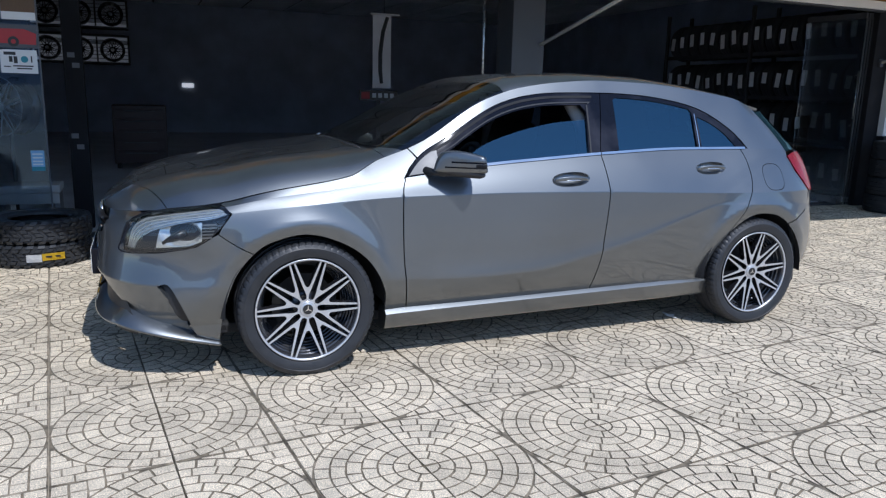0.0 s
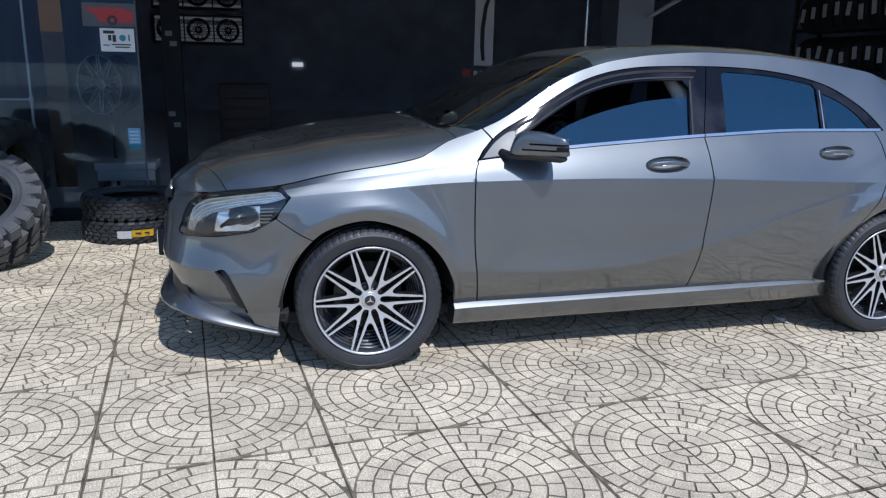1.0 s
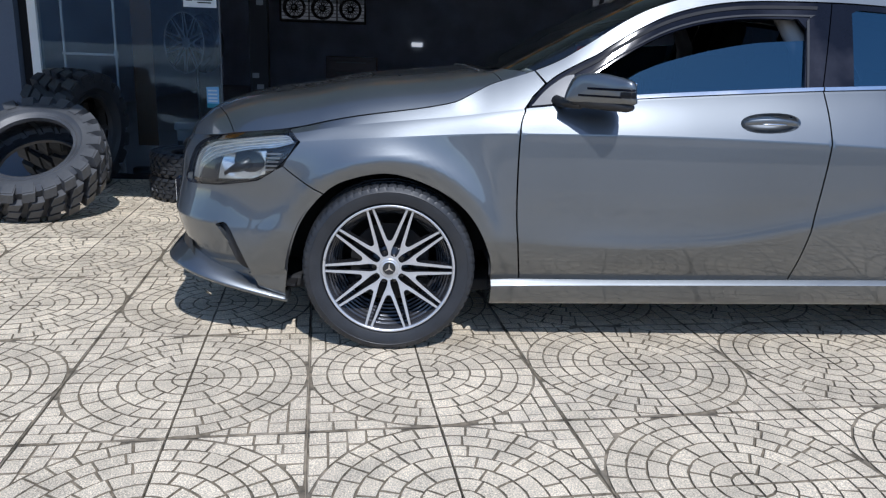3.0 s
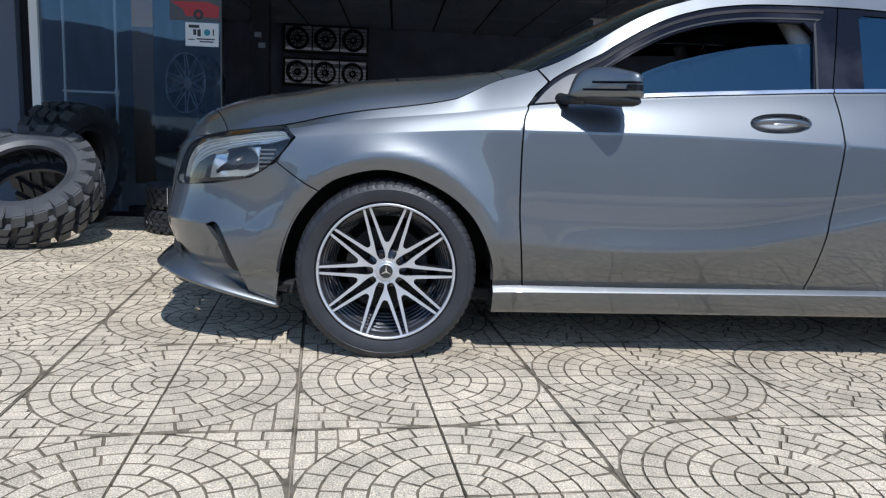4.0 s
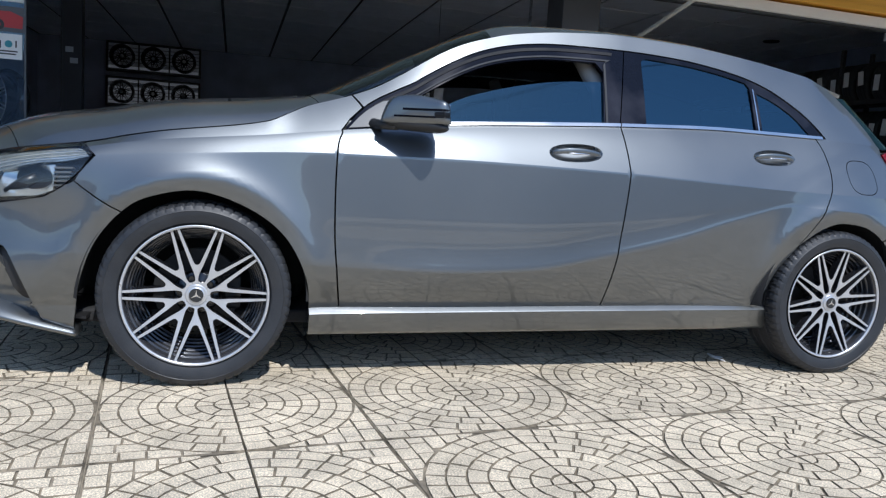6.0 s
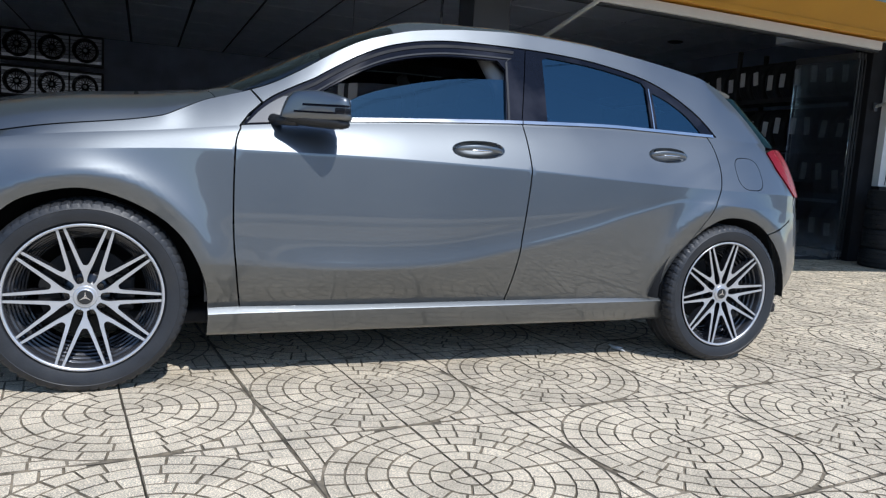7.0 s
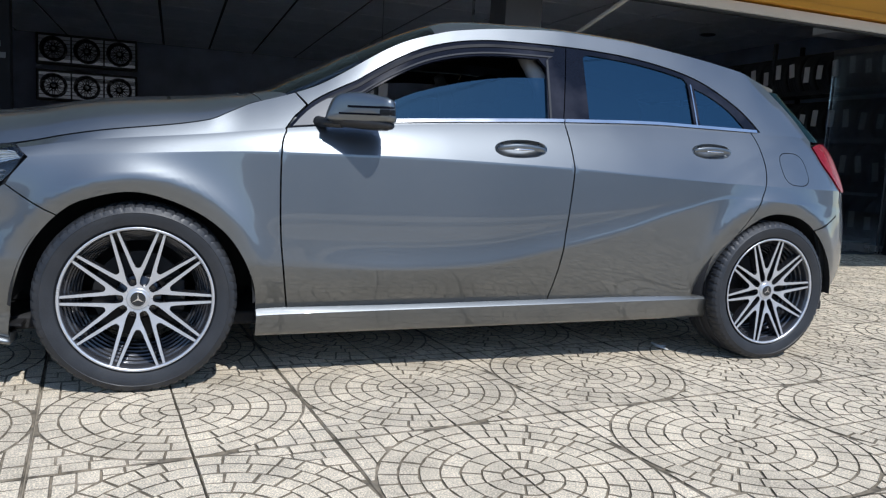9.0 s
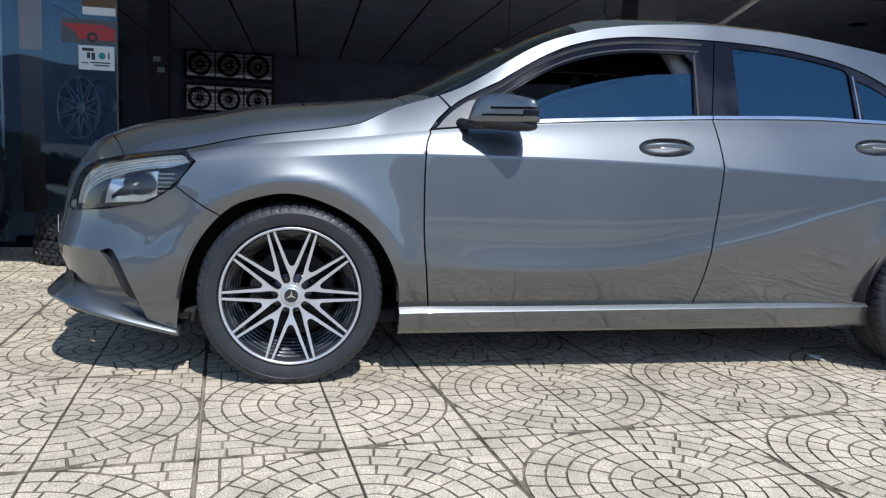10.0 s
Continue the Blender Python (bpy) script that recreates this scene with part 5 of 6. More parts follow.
for wx, wz in WHEELS:
    for sign in (-1, 1):
        wheel = part_of("wheel", BARREL, RIM_BLACK, car, "gloss black and machined alloy wheel")
        wheel.matrix_basis = pose(wx, sign * 0.770, wz, 0, 0, 0 if sign < 0 else 180)
        part_of("tyre", TYRE, RUBBER, wheel, "black road tyre")
        part_of("rim_lip", LIP, ALLOY, wheel)
        part_of("hub", HUB, RIM_BLACK, wheel)
        part_of("hub_cap", CAP, ALLOY, wheel)
        part_of("cap_badge", BADGE, SIGN_BLACK, wheel)
        part_of("brake_disc", DISC, DISC_STEEL, wheel)
        for k in range(3):
            part_of("badge_arm", ARM, CHROME, wheel).matrix_basis = pose(0, 0, 0, 0, 120 * k, 0)
        a0 = turn[(wx, sign)]
        for k in range(10):
            part_of("spoke", SPOKE, ALLOY, wheel).matrix_basis = pose(0, 0, 0, 0, -(a0 + 36 * k), 0)
        for k in range(5):
            a = radians(a0 + 18 + 72 * k)
            part_of("wheel_bolt", BOLT, RIM_BLACK, wheel).matrix_basis = pose(0.056 * math.cos(a), 0, 0.056 * math.sin(a))
        part("brake_caliper", box(0.085, 0.150, -0.03, 0.05, -0.06, 0.06, 0.012), DISC_STEEL, wheel)


# ---- inside the shop ----
rack = thing("display_rack", "chrome tube display rack behind the shop window", "rack")
for x in (-2.70, -2.288):
    part("upright", tube([(x, 2.90, 0.0), (x, 2.90, 2.30)], 0.011, 12), WHITE_PAINT, rack, smooth=True)
for z in (1.0, 2.30):
    part("crossbar", tube([(-2.72, 2.90, z), (-2.27, 2.90, z)], 0.010, 12), WHITE_PAINT, rack, smooth=True)
part("joint", tube([(-2.288, 2.90, 0.975), (-2.288, 2.90, 1.03)], 0.019, 12), WHITE_PAINT, rack, smooth=True)

# printed sheets on the window
eco = thing("window_sticker", "white printed sticker with dark lettering shapes and teal dot", "sticker", at=pose(-1.568, 2.797, 1.490))
part("sheet", box(-0.131, 0.131, -0.002, 0.0, -0.092, 0.092), WHITE_PRINT, eco)
for x0, x1, z0, z1 in ((-0.105, -0.020, 0.050, 0.074), (-0.070, -0.045, -0.005, 0.040), (-0.037, -0.010, -0.015, 0.040), (0.085, 0.095, -0.005, 0.045), (-0.11, -0.06, -0.045, -0.037), (-0.045, 0.10, -0.040, -0.030), (-0.02, 0.09, -0.060, -0.050)):
    part("print_bar", box(x0, x1, -0.0035, -0.002, z0, z1), SIGN_BLACK, eco)
bm, _ = revolve([(0.0, -0.0036), (0.026, -0.0036), (0.026, -0.002)], 24, "y")
part("teal_dot", bm, TEAL_PRINT, eco).location = (0.040, 0, 0.018)
poster = thing("window_poster", "printed poster of a red car on the window", "poster", at=pose(-1.615, 2.797, 1.68))
part("sheet", box(-0.205, 0.19, -0.002, 0.0, -0.085, 0.10), PILLAR, poster)
part("red_shape", prism([(-0.20, 0.06), (-0.10, 0.0), (-0.08, -0.05), (0.18, -0.055), (0.185, 0.03), (0.10, 0.065)], "y", -0.004, -0.002), RED_PRINT, poster)
bm, _ = revolve([(0.018, -0.0055), (0.040, -0.0055), (0.040, -0.004), (0.018, -0.004)], 24, "y", wrap=True)
part("wheel_shape", bm, SIGN_BLACK, poster).location = (0.02, 0, -0.035)
photo = thing("window_poster", "pale printed photo poster high on the window", "poster", at=pose(-1.54, 2.797, 1.885))
part("sheet", box(-0.125, 0.115, -0.002, 0.0, -0.07, 0.09), WHITE_PRINT, photo)
part("print_area", box(-0.125, 0.115, -0.0035, -0.002, -0.01, 0.09), BROWN_PRINT, photo)
notice = thing("window_sticker", "light blue printed notice with white lines low on the window", "sticker", at=pose(-1.495, 2.797, 0.69))
part("sheet", box(-0.050, 0.050, -0.002, 0.0, -0.085, 0.085), BLUE_PRINT, notice)
part("footer", box(-0.050, 0.050, -0.003, -0.002, -0.085, -0.050), TEAL_PRINT, notice)
for z in (0.055, 0.025, -0.005, -0.030):
    part("print_bar", box(-0.038, 0.036, -0.0035, -0.002, z - 0.006, z + 0.006), WHITE_PRINT, notice)
banner = thing("roll_banner", "narrow brown banner with an orange top standing behind glass", "banner")
part("cloth", box(-2.19, -2.02, 3.00, 3.006, 0.25, 1.70), BROWN_PRINT, banner)
part("orange_top", box(-2.19, -2.02, 2.994, 2.999, 1.55, 2.20), ORANGE_PRINT, banner)
part("foot", box(-2.24, -1.97, 2.95, 3.06, 0.0, 0.06, 0.01), DARK_STEEL, banner)
table = thing("bench", "white plastic bench standing behind the shop window", "bench")
part("seat", box(-1.86, -1.36, 2.90, 3.25, 0.40, 0.47, 0.012), CABIN_GREY, table)
for x in (-1.84, -1.42):
    part("leg", box(x, x + 0.05, 2.92, 3.22, 0.0, 0.40, 0.008), TRIM_GREY, table)
part("apron", box(-1.84, -1.37, 2.915, 2.93, 0.31, 0.40, 0.004), CABIN_GREY, table)


def show_wheel(face, mat, label, at, size=1.0):
    """An alloy wheel without tyre, for display."""
    w = tagged(part_of("alloy_wheel", BARREL.copy(), mat), label, "wheel", "wheels on display")
    w.data.materials.clear()
    w.data.materials.append(mat)
    w.matrix_basis = at @ Matrix.Diagonal((size, size, size, 1))
    lip = part_of("rim_lip", LIP.copy(), face, w)
    lip.data.materials.clear()
    lip.data.materials.append(face)
    for k in range(10):
        sp = part_of("spoke", face_spoke[face.name], face, w)
        sp.matrix_basis = pose(0, 0, 0, 0, 36 * k, 0)
    part_of("hub", HUB, RIM_BLACK, w)
    part_of("hub_cap", CAP, ALLOY, w)
    return w


face_spoke = {"machined_alloy": SPOKE}
for m in (RIM_BLACK,):
    d = SPOKE.copy()
    d.materials.clear()
    d.materials.append(m)
    d.materials.append(m)
    face_spoke[m.name] = d
stand = thing("wheel_stand", "slim dark steel stand for one alloy wheel", "stand")
part("post", tube([(-1.755, 3.36, 0.0), (-1.755, 3.36, 1.12)], 0.015, 10), DARK_STEEL, stand)
part("foot", box(-1.95, -1.56, 3.20, 3.52, 0.0, 0.02, 0.004), DARK_STEEL, stand)
show_wheel(ALLOY, RIM_BLACK, "thin-spoked silver alloy wheel on a stand behind glass", pose(-1.755, 3.28, 1.12, 0, 0, -35), 1.05)

# lit wall display with black wheels, far at the back
for r, z in enumerate((2.33, 3.30)):
    case = thing("wheel_display", "backlit white wall display holding three black wheels", "display", "wall displays")
    part("backing", box(-3.42, -0.90, 19.30, 19.60, z - 0.42, z + 0.40, 0.01), DARK_STEEL, case)
    for k in range(3):
        x = -2.965 + 0.815 * k
        for j in range(7):
            lit = LIT_WHITE if (j == 0 if r else j != 5) else DIM_WHITE
            part("lit_slat", box(x - 0.385, x + 0.385, 19.275, 19.299, z - 0.35 + 0.10 * j, z - 0.268 + 0.10 * j), lit, case)
        part("peg", tube([(x, 19.28, z - 0.02), (x, 19.10, z - 0.02)], 0.02, 10), DARK_STEEL, case)
        show_wheel(RIM_BLACK, RIM_BLACK, "gloss black alloy wheel hung on a lit panel", pose(x, 19.13, z - 0.03, 0, 8 * k, 0), 1.32)
small = thing("exit_sign", "small white lit sign on the back wall", "sign")
part("face", box(0.49, 0.81, 19.54, 19.60, 1.33, 1.45, 0.008), LIT_SIGN, small)
hang = thing("hanging_banner", "white banner with a dark curved tread strip", "banner")
part("cloth", box(3.10, 3.43, 8.50, 8.506, 1.40, 2.63), CEIL, hang)
part("top_bar", box(3.05, 3.58, 8.49, 8.52, 2.63, 2.66, 0.004), WHITE_PAINT, hang)
part("tread_strip", tube([(3.36, 8.494, 2.60), (3.28, 8.494, 2.35), (3.235, 8.494, 2.0), (3.235, 8.494, 1.7), (3.26, 8.494, 1.48)], [0.030, 0.034, 0.036, 0.036, 0.03], 8), OLD_RUBBER, hang)
part("cord", tube([(3.30, 8.50, 2.66), (3.30, 8.50, CEILING)], 0.004, 6), DARK_STEEL, hang)
board = thing("wall_sign", "black sign with red square and plain white bars", "sign")
part("board", box(2.90, 3.60, 8.62, 8.66, 1.18, 1.36, 0.004), SIGN_BLACK, board)
part("red_square", box(2.93, 3.08, 8.612, 8.619, 1.21, 1.33), RED_PRINT, board)
for k in range(4):
    part("white_bar", box(3.13 + k * 0.11, 3.20 + k * 0.11, 8.612, 8.619, 1.23, 1.31), WHITE_PRINT, board)
part("post", box(3.22, 3.28, 8.63, 8.66, 0.0, 1.18), DARK_STEEL, board)
cab = thing("tool_cabinet", "dark red steel tool cabinet with drawers", "cabinet")
part("body", box(-1.12, -0.30, 8.9, 9.5, 0.08, 1.02, 0.015), RED_STEEL, cab)
for k in range(5):
    part("drawer", box(-1.08, -0.34, 8.885, 8.905, 0.14 + 0.17 * k, 0.28 + 0.17 * k, 0.006), RED_STEEL, cab)
    part("drawer_pull", box(-0.95, -0.47, 8.865, 8.886, 0.245 + 0.17 * k, 0.262 + 0.17 * k, 0.004), DARK_STEEL, cab)
for x in (-1.05, -0.37):
    part("castor", tube([(x, 9.0, 0.0), (x, 9.0, 0.08)], 0.04, 10), BLACK_PLASTIC, cab)
post = thing("door_post", "dark upright post with small paper stickers", "post")
part("post", box(-1.30, -1.14, 3.40, 3.52, 0.0, CEILING, 0.005), DARK_FRAME, post)
for x, z in ((-1.235, 1.58), (-1.20, 1.49), (-1.25, 0.86), (-1.21, 0.76)):
    part("paper_sticker", box(x - 0.03, x + 0.03, 3.3965, 3.40, z - 0.022, z + 0.022), TRIM_GREY, post)
pole = thing("steel_pole", "thin steel pole beside the shop opening", "pole")
part("tube", tube([(2.93, 3.60, 0.0), (2.93, 3.60, CEILING)], 0.014, 10), STEEL, pole, smooth=True)
mat_1 = thing("door_threshold", "dark steel threshold strip across the opening", "threshold")
part("strip", box(-1.41, 8.09, 2.93, 3.12, -0.02, 0.012, 0.004), DARK_STEEL, mat_1)

# ---- tyres ----


def lug_tyre(name, radius, width, bore, lugs, depth, block, mat, rows=2):
    """An off-road tyre: a turned carcass and the meshes of its tread blocks with their turns."""
    h, base = width / 2, radius - depth
    prof = [(bore, -h * 0.62), (bore + 0.004, -h * 0.80), (bore + 0.022, -h * 0.86), (bore + 0.03, -h * 0.80), (bore + 0.045, -h * 0.84), (bore + 0.05, -h * 0.86), (bore + (base - bore) * 0.45, -h * 0.97), (base - 0.03, -h * 0.98), (base, -h * 0.80), (base, 0.0)]
    prof += [(r, -a) for r, a in prof[-2::-1]]
    bm, _ = revolve(prof, 72, "y")
    carcass = bpy.data.meshes.new(name)
    bm.to_mesh(carcass)
    bm.free()
    carcass.materials.append(mat)
    carcass.shade_smooth()
    carcass.set_sharp_from_angle(angle=radians(32))
    pitch = math.tau / lugs

    def lug(a0, a1, y0, y1, r0, r1, skew, drop=0.0):
        """One block between two angles and two offsets across the tread."""
        a0, a1, skew, bm = a0 * pitch, a1 * pitch, skew * pitch, bmesh.new()
        lo, hi = [], []
        n = 3
        for (u, y) in [(k / n, y0) for k in range(n + 1)] + [(1 - k / n, y1) for k in range(n + 1)]:
            t = (y - y0) / (y1 - y0)
            a = a0 + (a1 - a0) * u + skew * t
            for r, lst, sh in ((r0, lo, 0.0), (r1, hi, 0.12)):
                ac = a + ((a0 + a1) / 2 + skew * t - a) * sh
                yc = y + ((y0 + y1) / 2 - y) * sh
                rr = r - (drop if abs(y) > h * 0.9 else 0.0)
                lst.append(bm.verts.new((rr * math.cos(ac), yc, rr * math.sin(ac))))
        k = len(lo)
        bm.faces.new(hi)
        for i in range(k):
            bm.faces.new((lo[i], lo[(i + 1) % k], hi[(i + 1) % k], hi[i]))
        bmesh.ops.recalc_face_normals(bm, faces=bm.faces)
        me = bpy.data.meshes.new("tread_block")
        bm.to_mesh(me)
        bm.free()
        me.materials.append(mat)
        return me
    blocks = []
    for s in (-1, 1):
        if rows == 2:
            kinds = [(0, block, s * h * 1.0, s * h * 0.52, base - 0.022, radius, s * 0.16, 0.012), (0.25, block + 0.22, s * h * 0.46, s * h * 0.02, base - 0.01, radius + 0.002, s * 0.30),
                     (0, block * 0.92, s * h * 1.02, s * h * 0.93, base - 0.050, radius - 0.022, 0.0)]
        else:
            kinds = [(0, block, s * h * 0.99, s * h * 0.70, base - 0.02, radius - 0.003, s * 0.12, 0.008), (0.3, block + 0.28, s * h * 0.64, s * h * 0.36, base - 0.006, radius, s * 0.2),
                     (0.1, block + 0.05, s * h * 0.31, s * h * 0.03, base - 0.006, radius, -s * 0.2)]
        for kind in kinds:
            me = lug(*kind)
            blocks += [(me, (i + (0.5 if s > 0 else 0.0)) * 360 / lugs) for i in range(lugs)]
    return carcass, blocks


LOADER = lug_tyre("loader_tyre", 0.437, 0.285, 0.250, 22, 0.044, 0.68, OLD_RUBBER)
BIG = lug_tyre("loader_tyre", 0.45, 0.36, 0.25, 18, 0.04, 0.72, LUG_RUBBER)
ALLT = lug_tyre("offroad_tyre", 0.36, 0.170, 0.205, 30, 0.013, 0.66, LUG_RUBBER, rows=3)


def tyre(me, label, at, group, name="tyre"):
    me, blocks = me if isinstance(me, tuple) else (me, ())
    ob = part_of(name, me, OLD_RUBBER)
    ob.matrix_basis = at
    for data, a in blocks:
        part_of("tread_block", data, OLD_RUBBER, ob).matrix_basis = pose(0, 0, 0, 0, a, 0)
    return tagged(ob, label, "tyre", group)


LEAN = 39.0                                             # the near loader tyre's face looks up at the street
tyre(LOADER, "large dusty loader tyre with chunky lugs leaning in the sun", pose(-2.275, 1.325, 0.362, -(90 - LEAN), 0, 4), "loader tyres", "loader_tyre")
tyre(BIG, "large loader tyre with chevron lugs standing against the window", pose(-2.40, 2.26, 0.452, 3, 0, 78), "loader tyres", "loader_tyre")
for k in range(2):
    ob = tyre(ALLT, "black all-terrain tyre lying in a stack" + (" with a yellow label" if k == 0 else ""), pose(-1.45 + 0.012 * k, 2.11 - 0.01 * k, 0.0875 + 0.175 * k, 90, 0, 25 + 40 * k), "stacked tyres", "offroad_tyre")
label = thing("tyre_label", "yellow and white paper label on a tyre tread", "label", at=pose(-1.45, 2.11, 0.085))
for a0, a1, m, z0, z1 in ((-82, -58, YELLOW_LABEL, -0.026, 0.026), (-98, -82.4, WHITE_PRINT, -0.034, 0.022)):
    bm = bmesh.new()
    rows = [[bm.verts.new((0.367 * math.cos(radians(a)), 0.367 * math.sin(radians(a)), z)) for z in (z0, z1)] for a in np.linspace(a0, a1, 8)]
    for r0, r1 in zip(rows, rows[1:]):
        bm.faces.new((r0[0], r1[0], r1[1], r0[1]))
    bmesh.ops.solidify(bm, geom=list(bm.faces), thickness=0.004)
    part("paper", bm, m, label)
for k, a in enumerate((-75, -66)):
    part("print_bar", box(0.368 * math.cos(radians(a)) - 0.02, 0.368 * math.cos(radians(a)) + 0.02, 0.369 * math.sin(radians(a)) - 0.004, 0.369 * math.sin(radians(a)), -0.004, 0.008), SIGN_BLACK, label)
scrap = thing("wood_splinter", "thin pale splinter lying on the paving beside the car", "splinter")
part("splinter", tube([(2.314, -0.552, 0.006), (2.300, -0.61, 0.008), (2.312, -0.683, 0.006)], [0.004, 0.008, 0.003], 6), WHITE_PRINT, scrap)
part("chip", tube([(2.30, -0.60, 0.006), (2.335, -0.635, 0.010)], [0.006, 0.003], 6), WHITE_PRINT, scrap)
STACK = tyre_mesh(0.33, 0.22, 0.20, 120, 1, 0.008, 4, RUBBER)
for k in range(4):
    tyre(STACK, "black car tyre in a stack beside the white wall", pose(8.14 + 0.01 * k, 2.28, 0.1105 + 0.2205 * k, 90, 0, 30 * k), "tyres stacked by the wall", "stacked_tyre")

# tyre racks along the east wall, each tyre with its white sticker
RACKED = tyre_mesh(0.315, 0.205, 0.205, 60, 1, 0.006, 3, RUBBER)
levels = (0.10, 0.77, 1.40, 2.09)
rackunit = thing("tyre_rack", "dark steel tyre rack four shelves high along the wall", "rack")
for y in (3.35, 5.45, 7.55):
    for x in (8.60, 9.12):
        part("upright", box(x - 0.025, x + 0.025, y - 0.025, y + 0.025, 0.0, 2.85), DARK_STEEL, rackunit)
for z in levels:
    for x in (8.66, 9.06):
        part("beam", box(x - 0.02, x + 0.02, 3.35, 7.55, z - 0.03, z + 0.03), DARK_STEEL, rackunit)
part("top_board", box(8.50, 9.16, 3.30, 4.7, 2.86, 3.02, 0.01), CEIL, rackunit)
rnd = random.Random(8)
for z in levels:
    for k in range(16):
        y = 3.50 + 0.255 * k
        if rnd.random() < 0.06:
            continue
        t = tyre(RACKED, "black tyre with a white sticker standing in a rack", pose(8.86, y, z + 0.26, 0, rnd.uniform(0, 360), 0), "racked tyres", "racked_tyre")
        h = rnd.uniform(0.08, 0.12)
        st = part("paper_sticker", box(-0.003, 0.003, -0.045, 0.045, -h, h), WHITE_PRINT, t)
        st.matrix_basis = t.matrix_basis.inverted() @ pose(8.5405, y + rnd.uniform(-0.02, 0.02), z + 0.27 + rnd.uniform(-0.05, 0.05), rnd.uniform(-9, 9), 0, 0)


# ---- paving: pressed concrete tiles, four to a circle ----
TILE, TURN_P, ORIGIN = 0.4005, radians(5.7), Vector((0.128, -1.075))


def clip(poly, a, b, c):
    """The part of a plane polygon where a*x + b*y >= c."""
    out = []
    for (x0, y0), (x1, y1) in zip(poly, poly[1:] + poly[:1]):
        d0, d1 = a * x0 + b * y0 - c, a * x1 + b * y1 - c
        if d0 >= 0:
            out.append((x0, y0))
        if d0 * d1 < 0:
            t = d0 / (d0 - d1)
            out.append((x0 + (x1 - x0) * t, y0 + (y1 - y0) * t))
    return out


def tile_mesh(seed):
    """A tile with its circle's centre at the origin corner: rings of setts, and square setts in the far corner."""
    rnd = random.Random(seed)
    g, e = 0.0016, 0.0050
    setts = []
    rings = 7
    w = (TILE - e) / rings
    for k in range(rings):
        r0, r1 = k * w, (k + 1) * w
        n = max(1, round((r0 + r1) / 2 * math.pi / 2 / 0.070))
        cuts = [0.0] + [(i + rnd.uniform(-0.16, 0.16) + (0.25 if k % 2 else 0)) / n for i in range(1, n)] + [1.0]
        for a, b in zip(cuts, cuts[1:]):
            ra, rb = (r0 + g * 0.75 if k else 0.004), r1 - g * 0.75
            da, db = 1.25 * g / max(ra, 0.02), 1.25 * g / rb
            A, B = a * math.pi / 2, b * math.pi / 2
            m = 3 if B - A > 0.5 else 2
            out = [(rb * math.cos(A + db + (B - A - 2 * db) * i / m), rb * math.sin(A + db + (B - A - 2 * db) * i / m)) for i in range(m + 1)]
            inn = [(ra * math.cos(B - da - (B - A - 2 * da) * i / m), ra * math.sin(B - da - (B - A - 2 * da) * i / m)) for i in range(m + 1)] if k else [(0.004, 0.004)]
            setts.append(out + inn)
    ch, R = 0.056, TILE - e + g
    rows = int(TILE / ch) + 1
    for j in range(rows):
        y1 = TILE - e - j * ch
        y0 = max(y1 - ch + 2 * g, 0)
        x = TILE - e
        off = 0.03 if j % 2 else 0.0
        while x > 0.02:
            wd = 0.080 + rnd.uniform(-0.014, 0.014) - off
            off = 0.0
            p = [(x - wd + 2 * g, y0), (x, y0), (x, y1), (x - wd + 2 * g, y1)]
            x -= wd
            mid = Vector((sum(q[0] for q in p) / 4, sum(q[1] for q in p) / 4))
            d = mid.normalized()
            p = clip(p, d.x, d.y, R + 0.002)
            if len(p) > 2:
                area = abs(sum(p[i][0] * p[(i + 1) % len(p)][1] - p[(i + 1) % len(p)][0] * p[i][1] for i in range(len(p)))) / 2
                if area > 0.0004:
                    setts.append(p)
    verts, faces = [], []
    for p in setts:
        c = (sum(q[0] for q in p) / len(p), sum(q[1] for q in p) / len(p))
        h = rnd.uniform(-0.0018, 0.0)
        tx, ty = rnd.uniform(-0.01, 0.01), rnd.uniform(-0.01, 0.01)
        k = len(verts)
        n = len(p)
        verts += [(x, y, -0.0085) for x, y in p]
        for x, y in p:
            d = math.hypot(x - c[0], y - c[1]) or 1
            s = max(0.0, 1 - 0.0026 / d)
            X, Y = c[0] + (x - c[0]) * s + rnd.uniform(-0.0013, 0.0013), c[1] + (y - c[1]) * s + rnd.uniform(-0.0013, 0.0013)
            verts.append((X, Y, h + tx * (X - c[0]) + ty * (Y - c[1])))
        faces.append(tuple(range(k + n, k + 2 * n)))
        faces += [(k + i, k + (i + 1) % n, k + n + (i + 1) % n, k + n + i) for i in range(n)]
    k = len(verts)
    b = TILE - 0.0015
    verts += [(0.0015, 0.0015, -0.0055), (b, 0.0015, -0.0055), (b, b, -0.0055), (0.0015, b, -0.0055)]
    faces.append((k, k + 1, k + 2, k + 3))
    mats = [1 if len(f) == 4 and min(verts[i][2] for i in f) < -0.0050 else 0 for f in faces]
    return verts, faces, mats


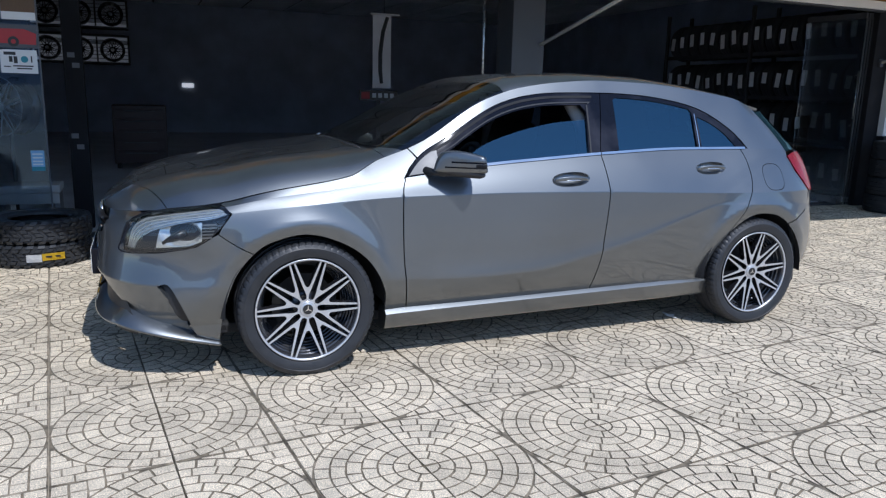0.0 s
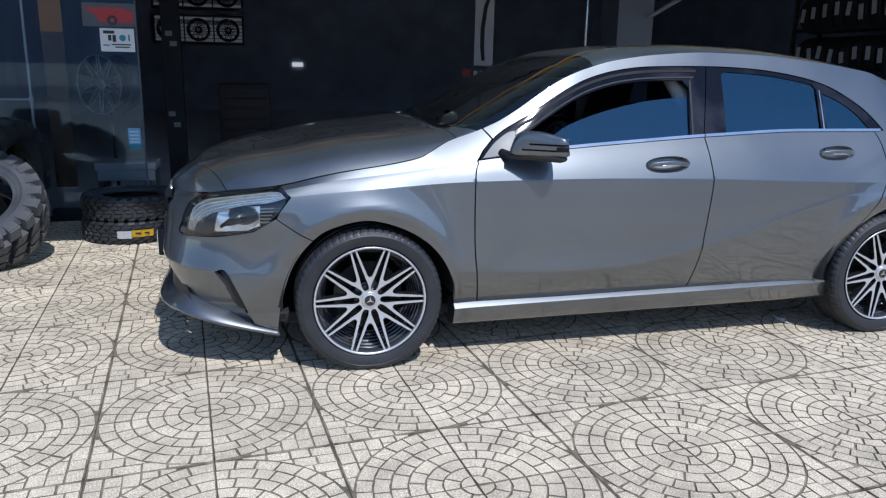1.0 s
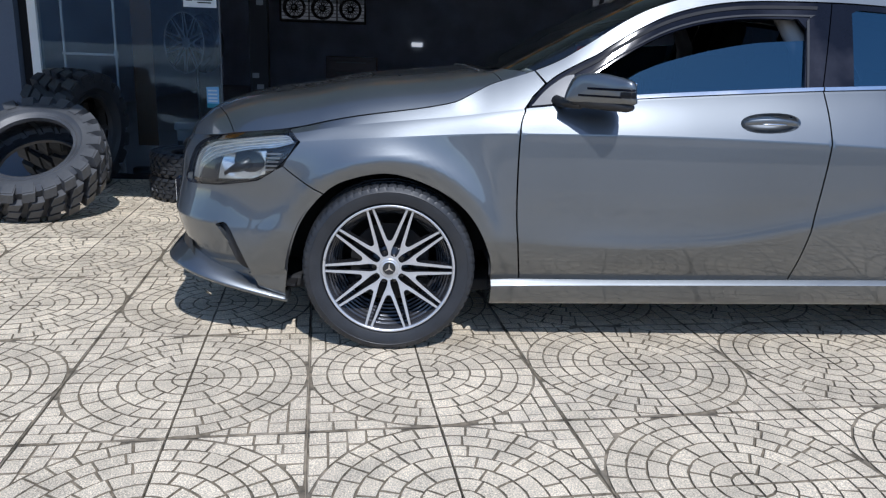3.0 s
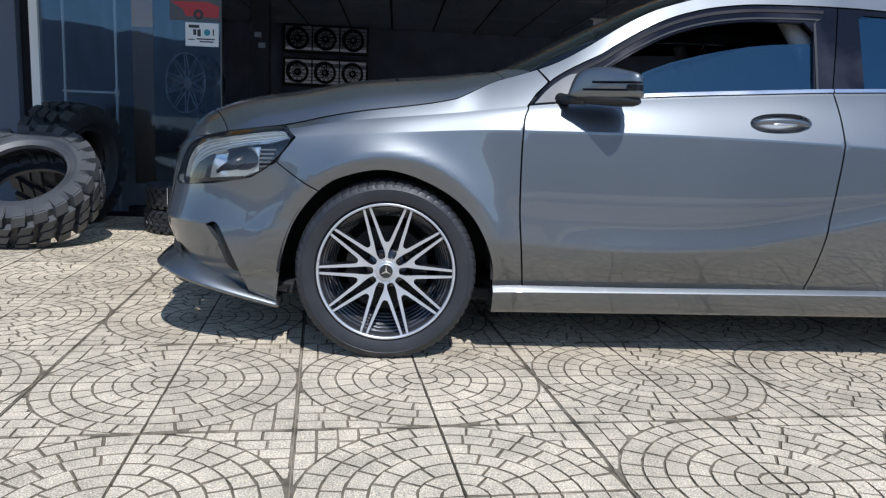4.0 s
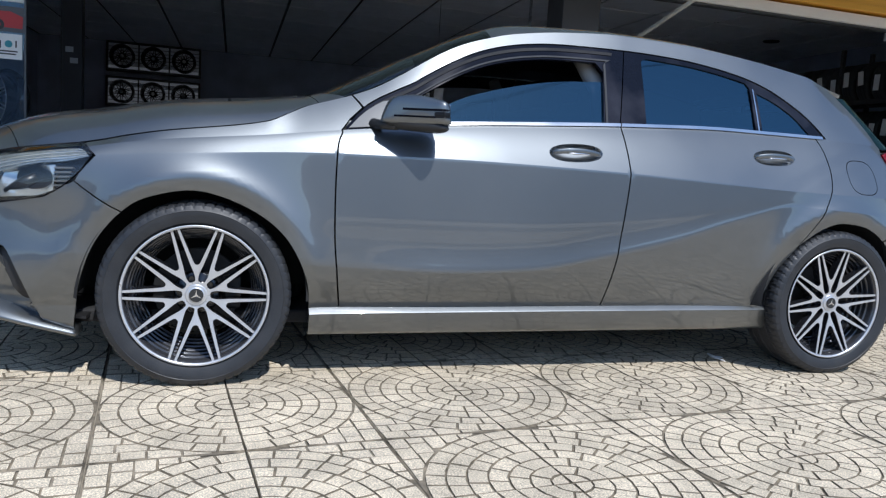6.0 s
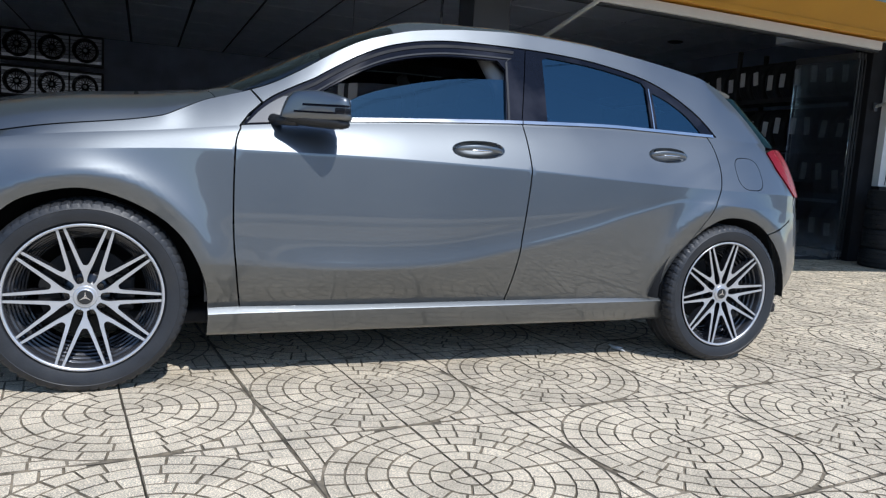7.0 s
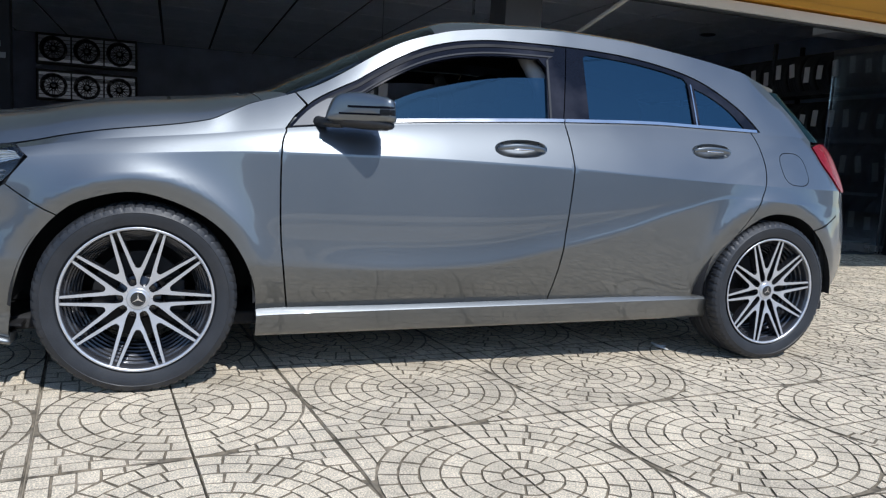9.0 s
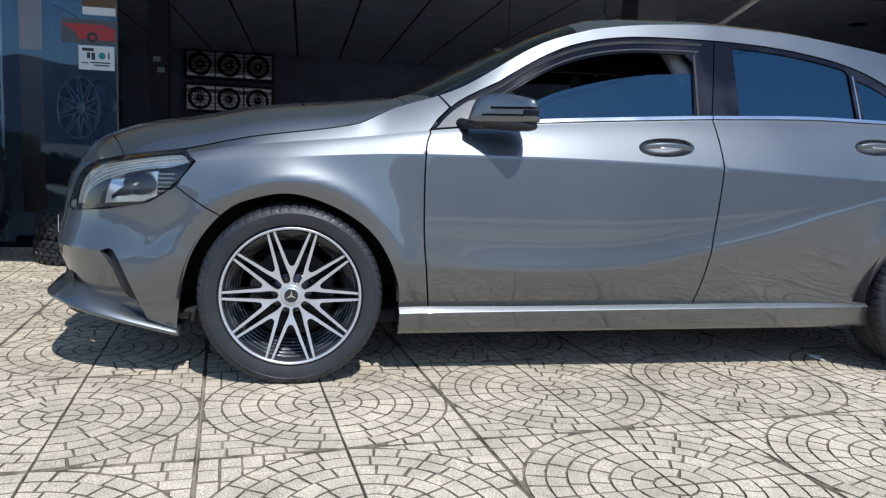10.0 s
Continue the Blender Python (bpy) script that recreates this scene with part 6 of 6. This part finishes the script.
tiles = [tile_mesh(k) for k in range(5)]
tile_data = []
for verts, faces, mats in tiles:
    me = bpy.data.meshes.new("paving_tile")
    me.from_pydata(verts, [], faces)
    me.materials.append(STONE)
    me.materials.append(JOINT)
    me.polygons.foreach_set("material_index", mats)
    tile_data.append(me)
pavement = tagged(new("pavement"), "cream pressed-concrete paving tiles with circular sett pattern", "pavement", kind="structure")
rnd = random.Random(4)
cells = []
for i in range(-22, 34):
    for j in range(-17, 13):
        corner = Matrix.Rotation(TURN_P, 2) @ Vector((i * TILE, j * TILE)) + ORIGIN
        mid = Matrix.Rotation(TURN_P, 2) @ Vector(((i + 0.5) * TILE, (j + 0.5) * TILE)) + ORIGIN
        if mid.y > 3.1 or (mid.y > 2.85 and -2.9 < mid.x < -1.3):
            continue
        # the circle's centre lies at the corner with even indices
        cx, cy = i + i % 2, j + j % 2
        place = Matrix.Rotation(TURN_P, 2) @ Vector((cx * TILE, cy * TILE)) + ORIGIN
        q = {(0, 0): 0, (1, 0): 90, (1, 1): 180, (0, 1): 270}[(i % 2, j % 2)]
        near = math.hypot((mid.x - 0.9) * 0.72, (mid.y + 1.0) * 1.25)
        cells.append((near, place, q + math.degrees(TURN_P), rnd.randrange(5), rnd.uniform(-0.0015, 0.0)))
cells.sort(key=lambda c: c[0])
for _, place, a, k, dz in cells[:300]:
    ob = new("paving_tile", tile_data[k])
    ob.parent = pavement
    ob.matrix_basis = pose(place.x, place.y, dz, 0, 0, a)
allv, allf, allm = [], [], []
for _, place, a, k, dz in cells[300:]:
    verts, faces, mats = tiles[k]
    c, s = math.cos(radians(a)), math.sin(radians(a))
    base_i = len(allv)
    allv += [(place.x + x * c - y * s, place.y + x * s + y * c, z + dz) for x, y, z in verts]
    allf += [tuple(base_i + i for i in f) for f in faces]
    allm += mats
me = bpy.data.meshes.new("paving_field")
me.from_pydata(allv, [], allf)
me.materials.append(STONE_FAR)
me.materials.append(JOINT)
me.polygons.foreach_set("material_index", allm)
field = new("paving_field", me)
field.parent = pavement
tagged(field, "cream pressed-concrete paving with circular sett pattern", "", kind="stuff")
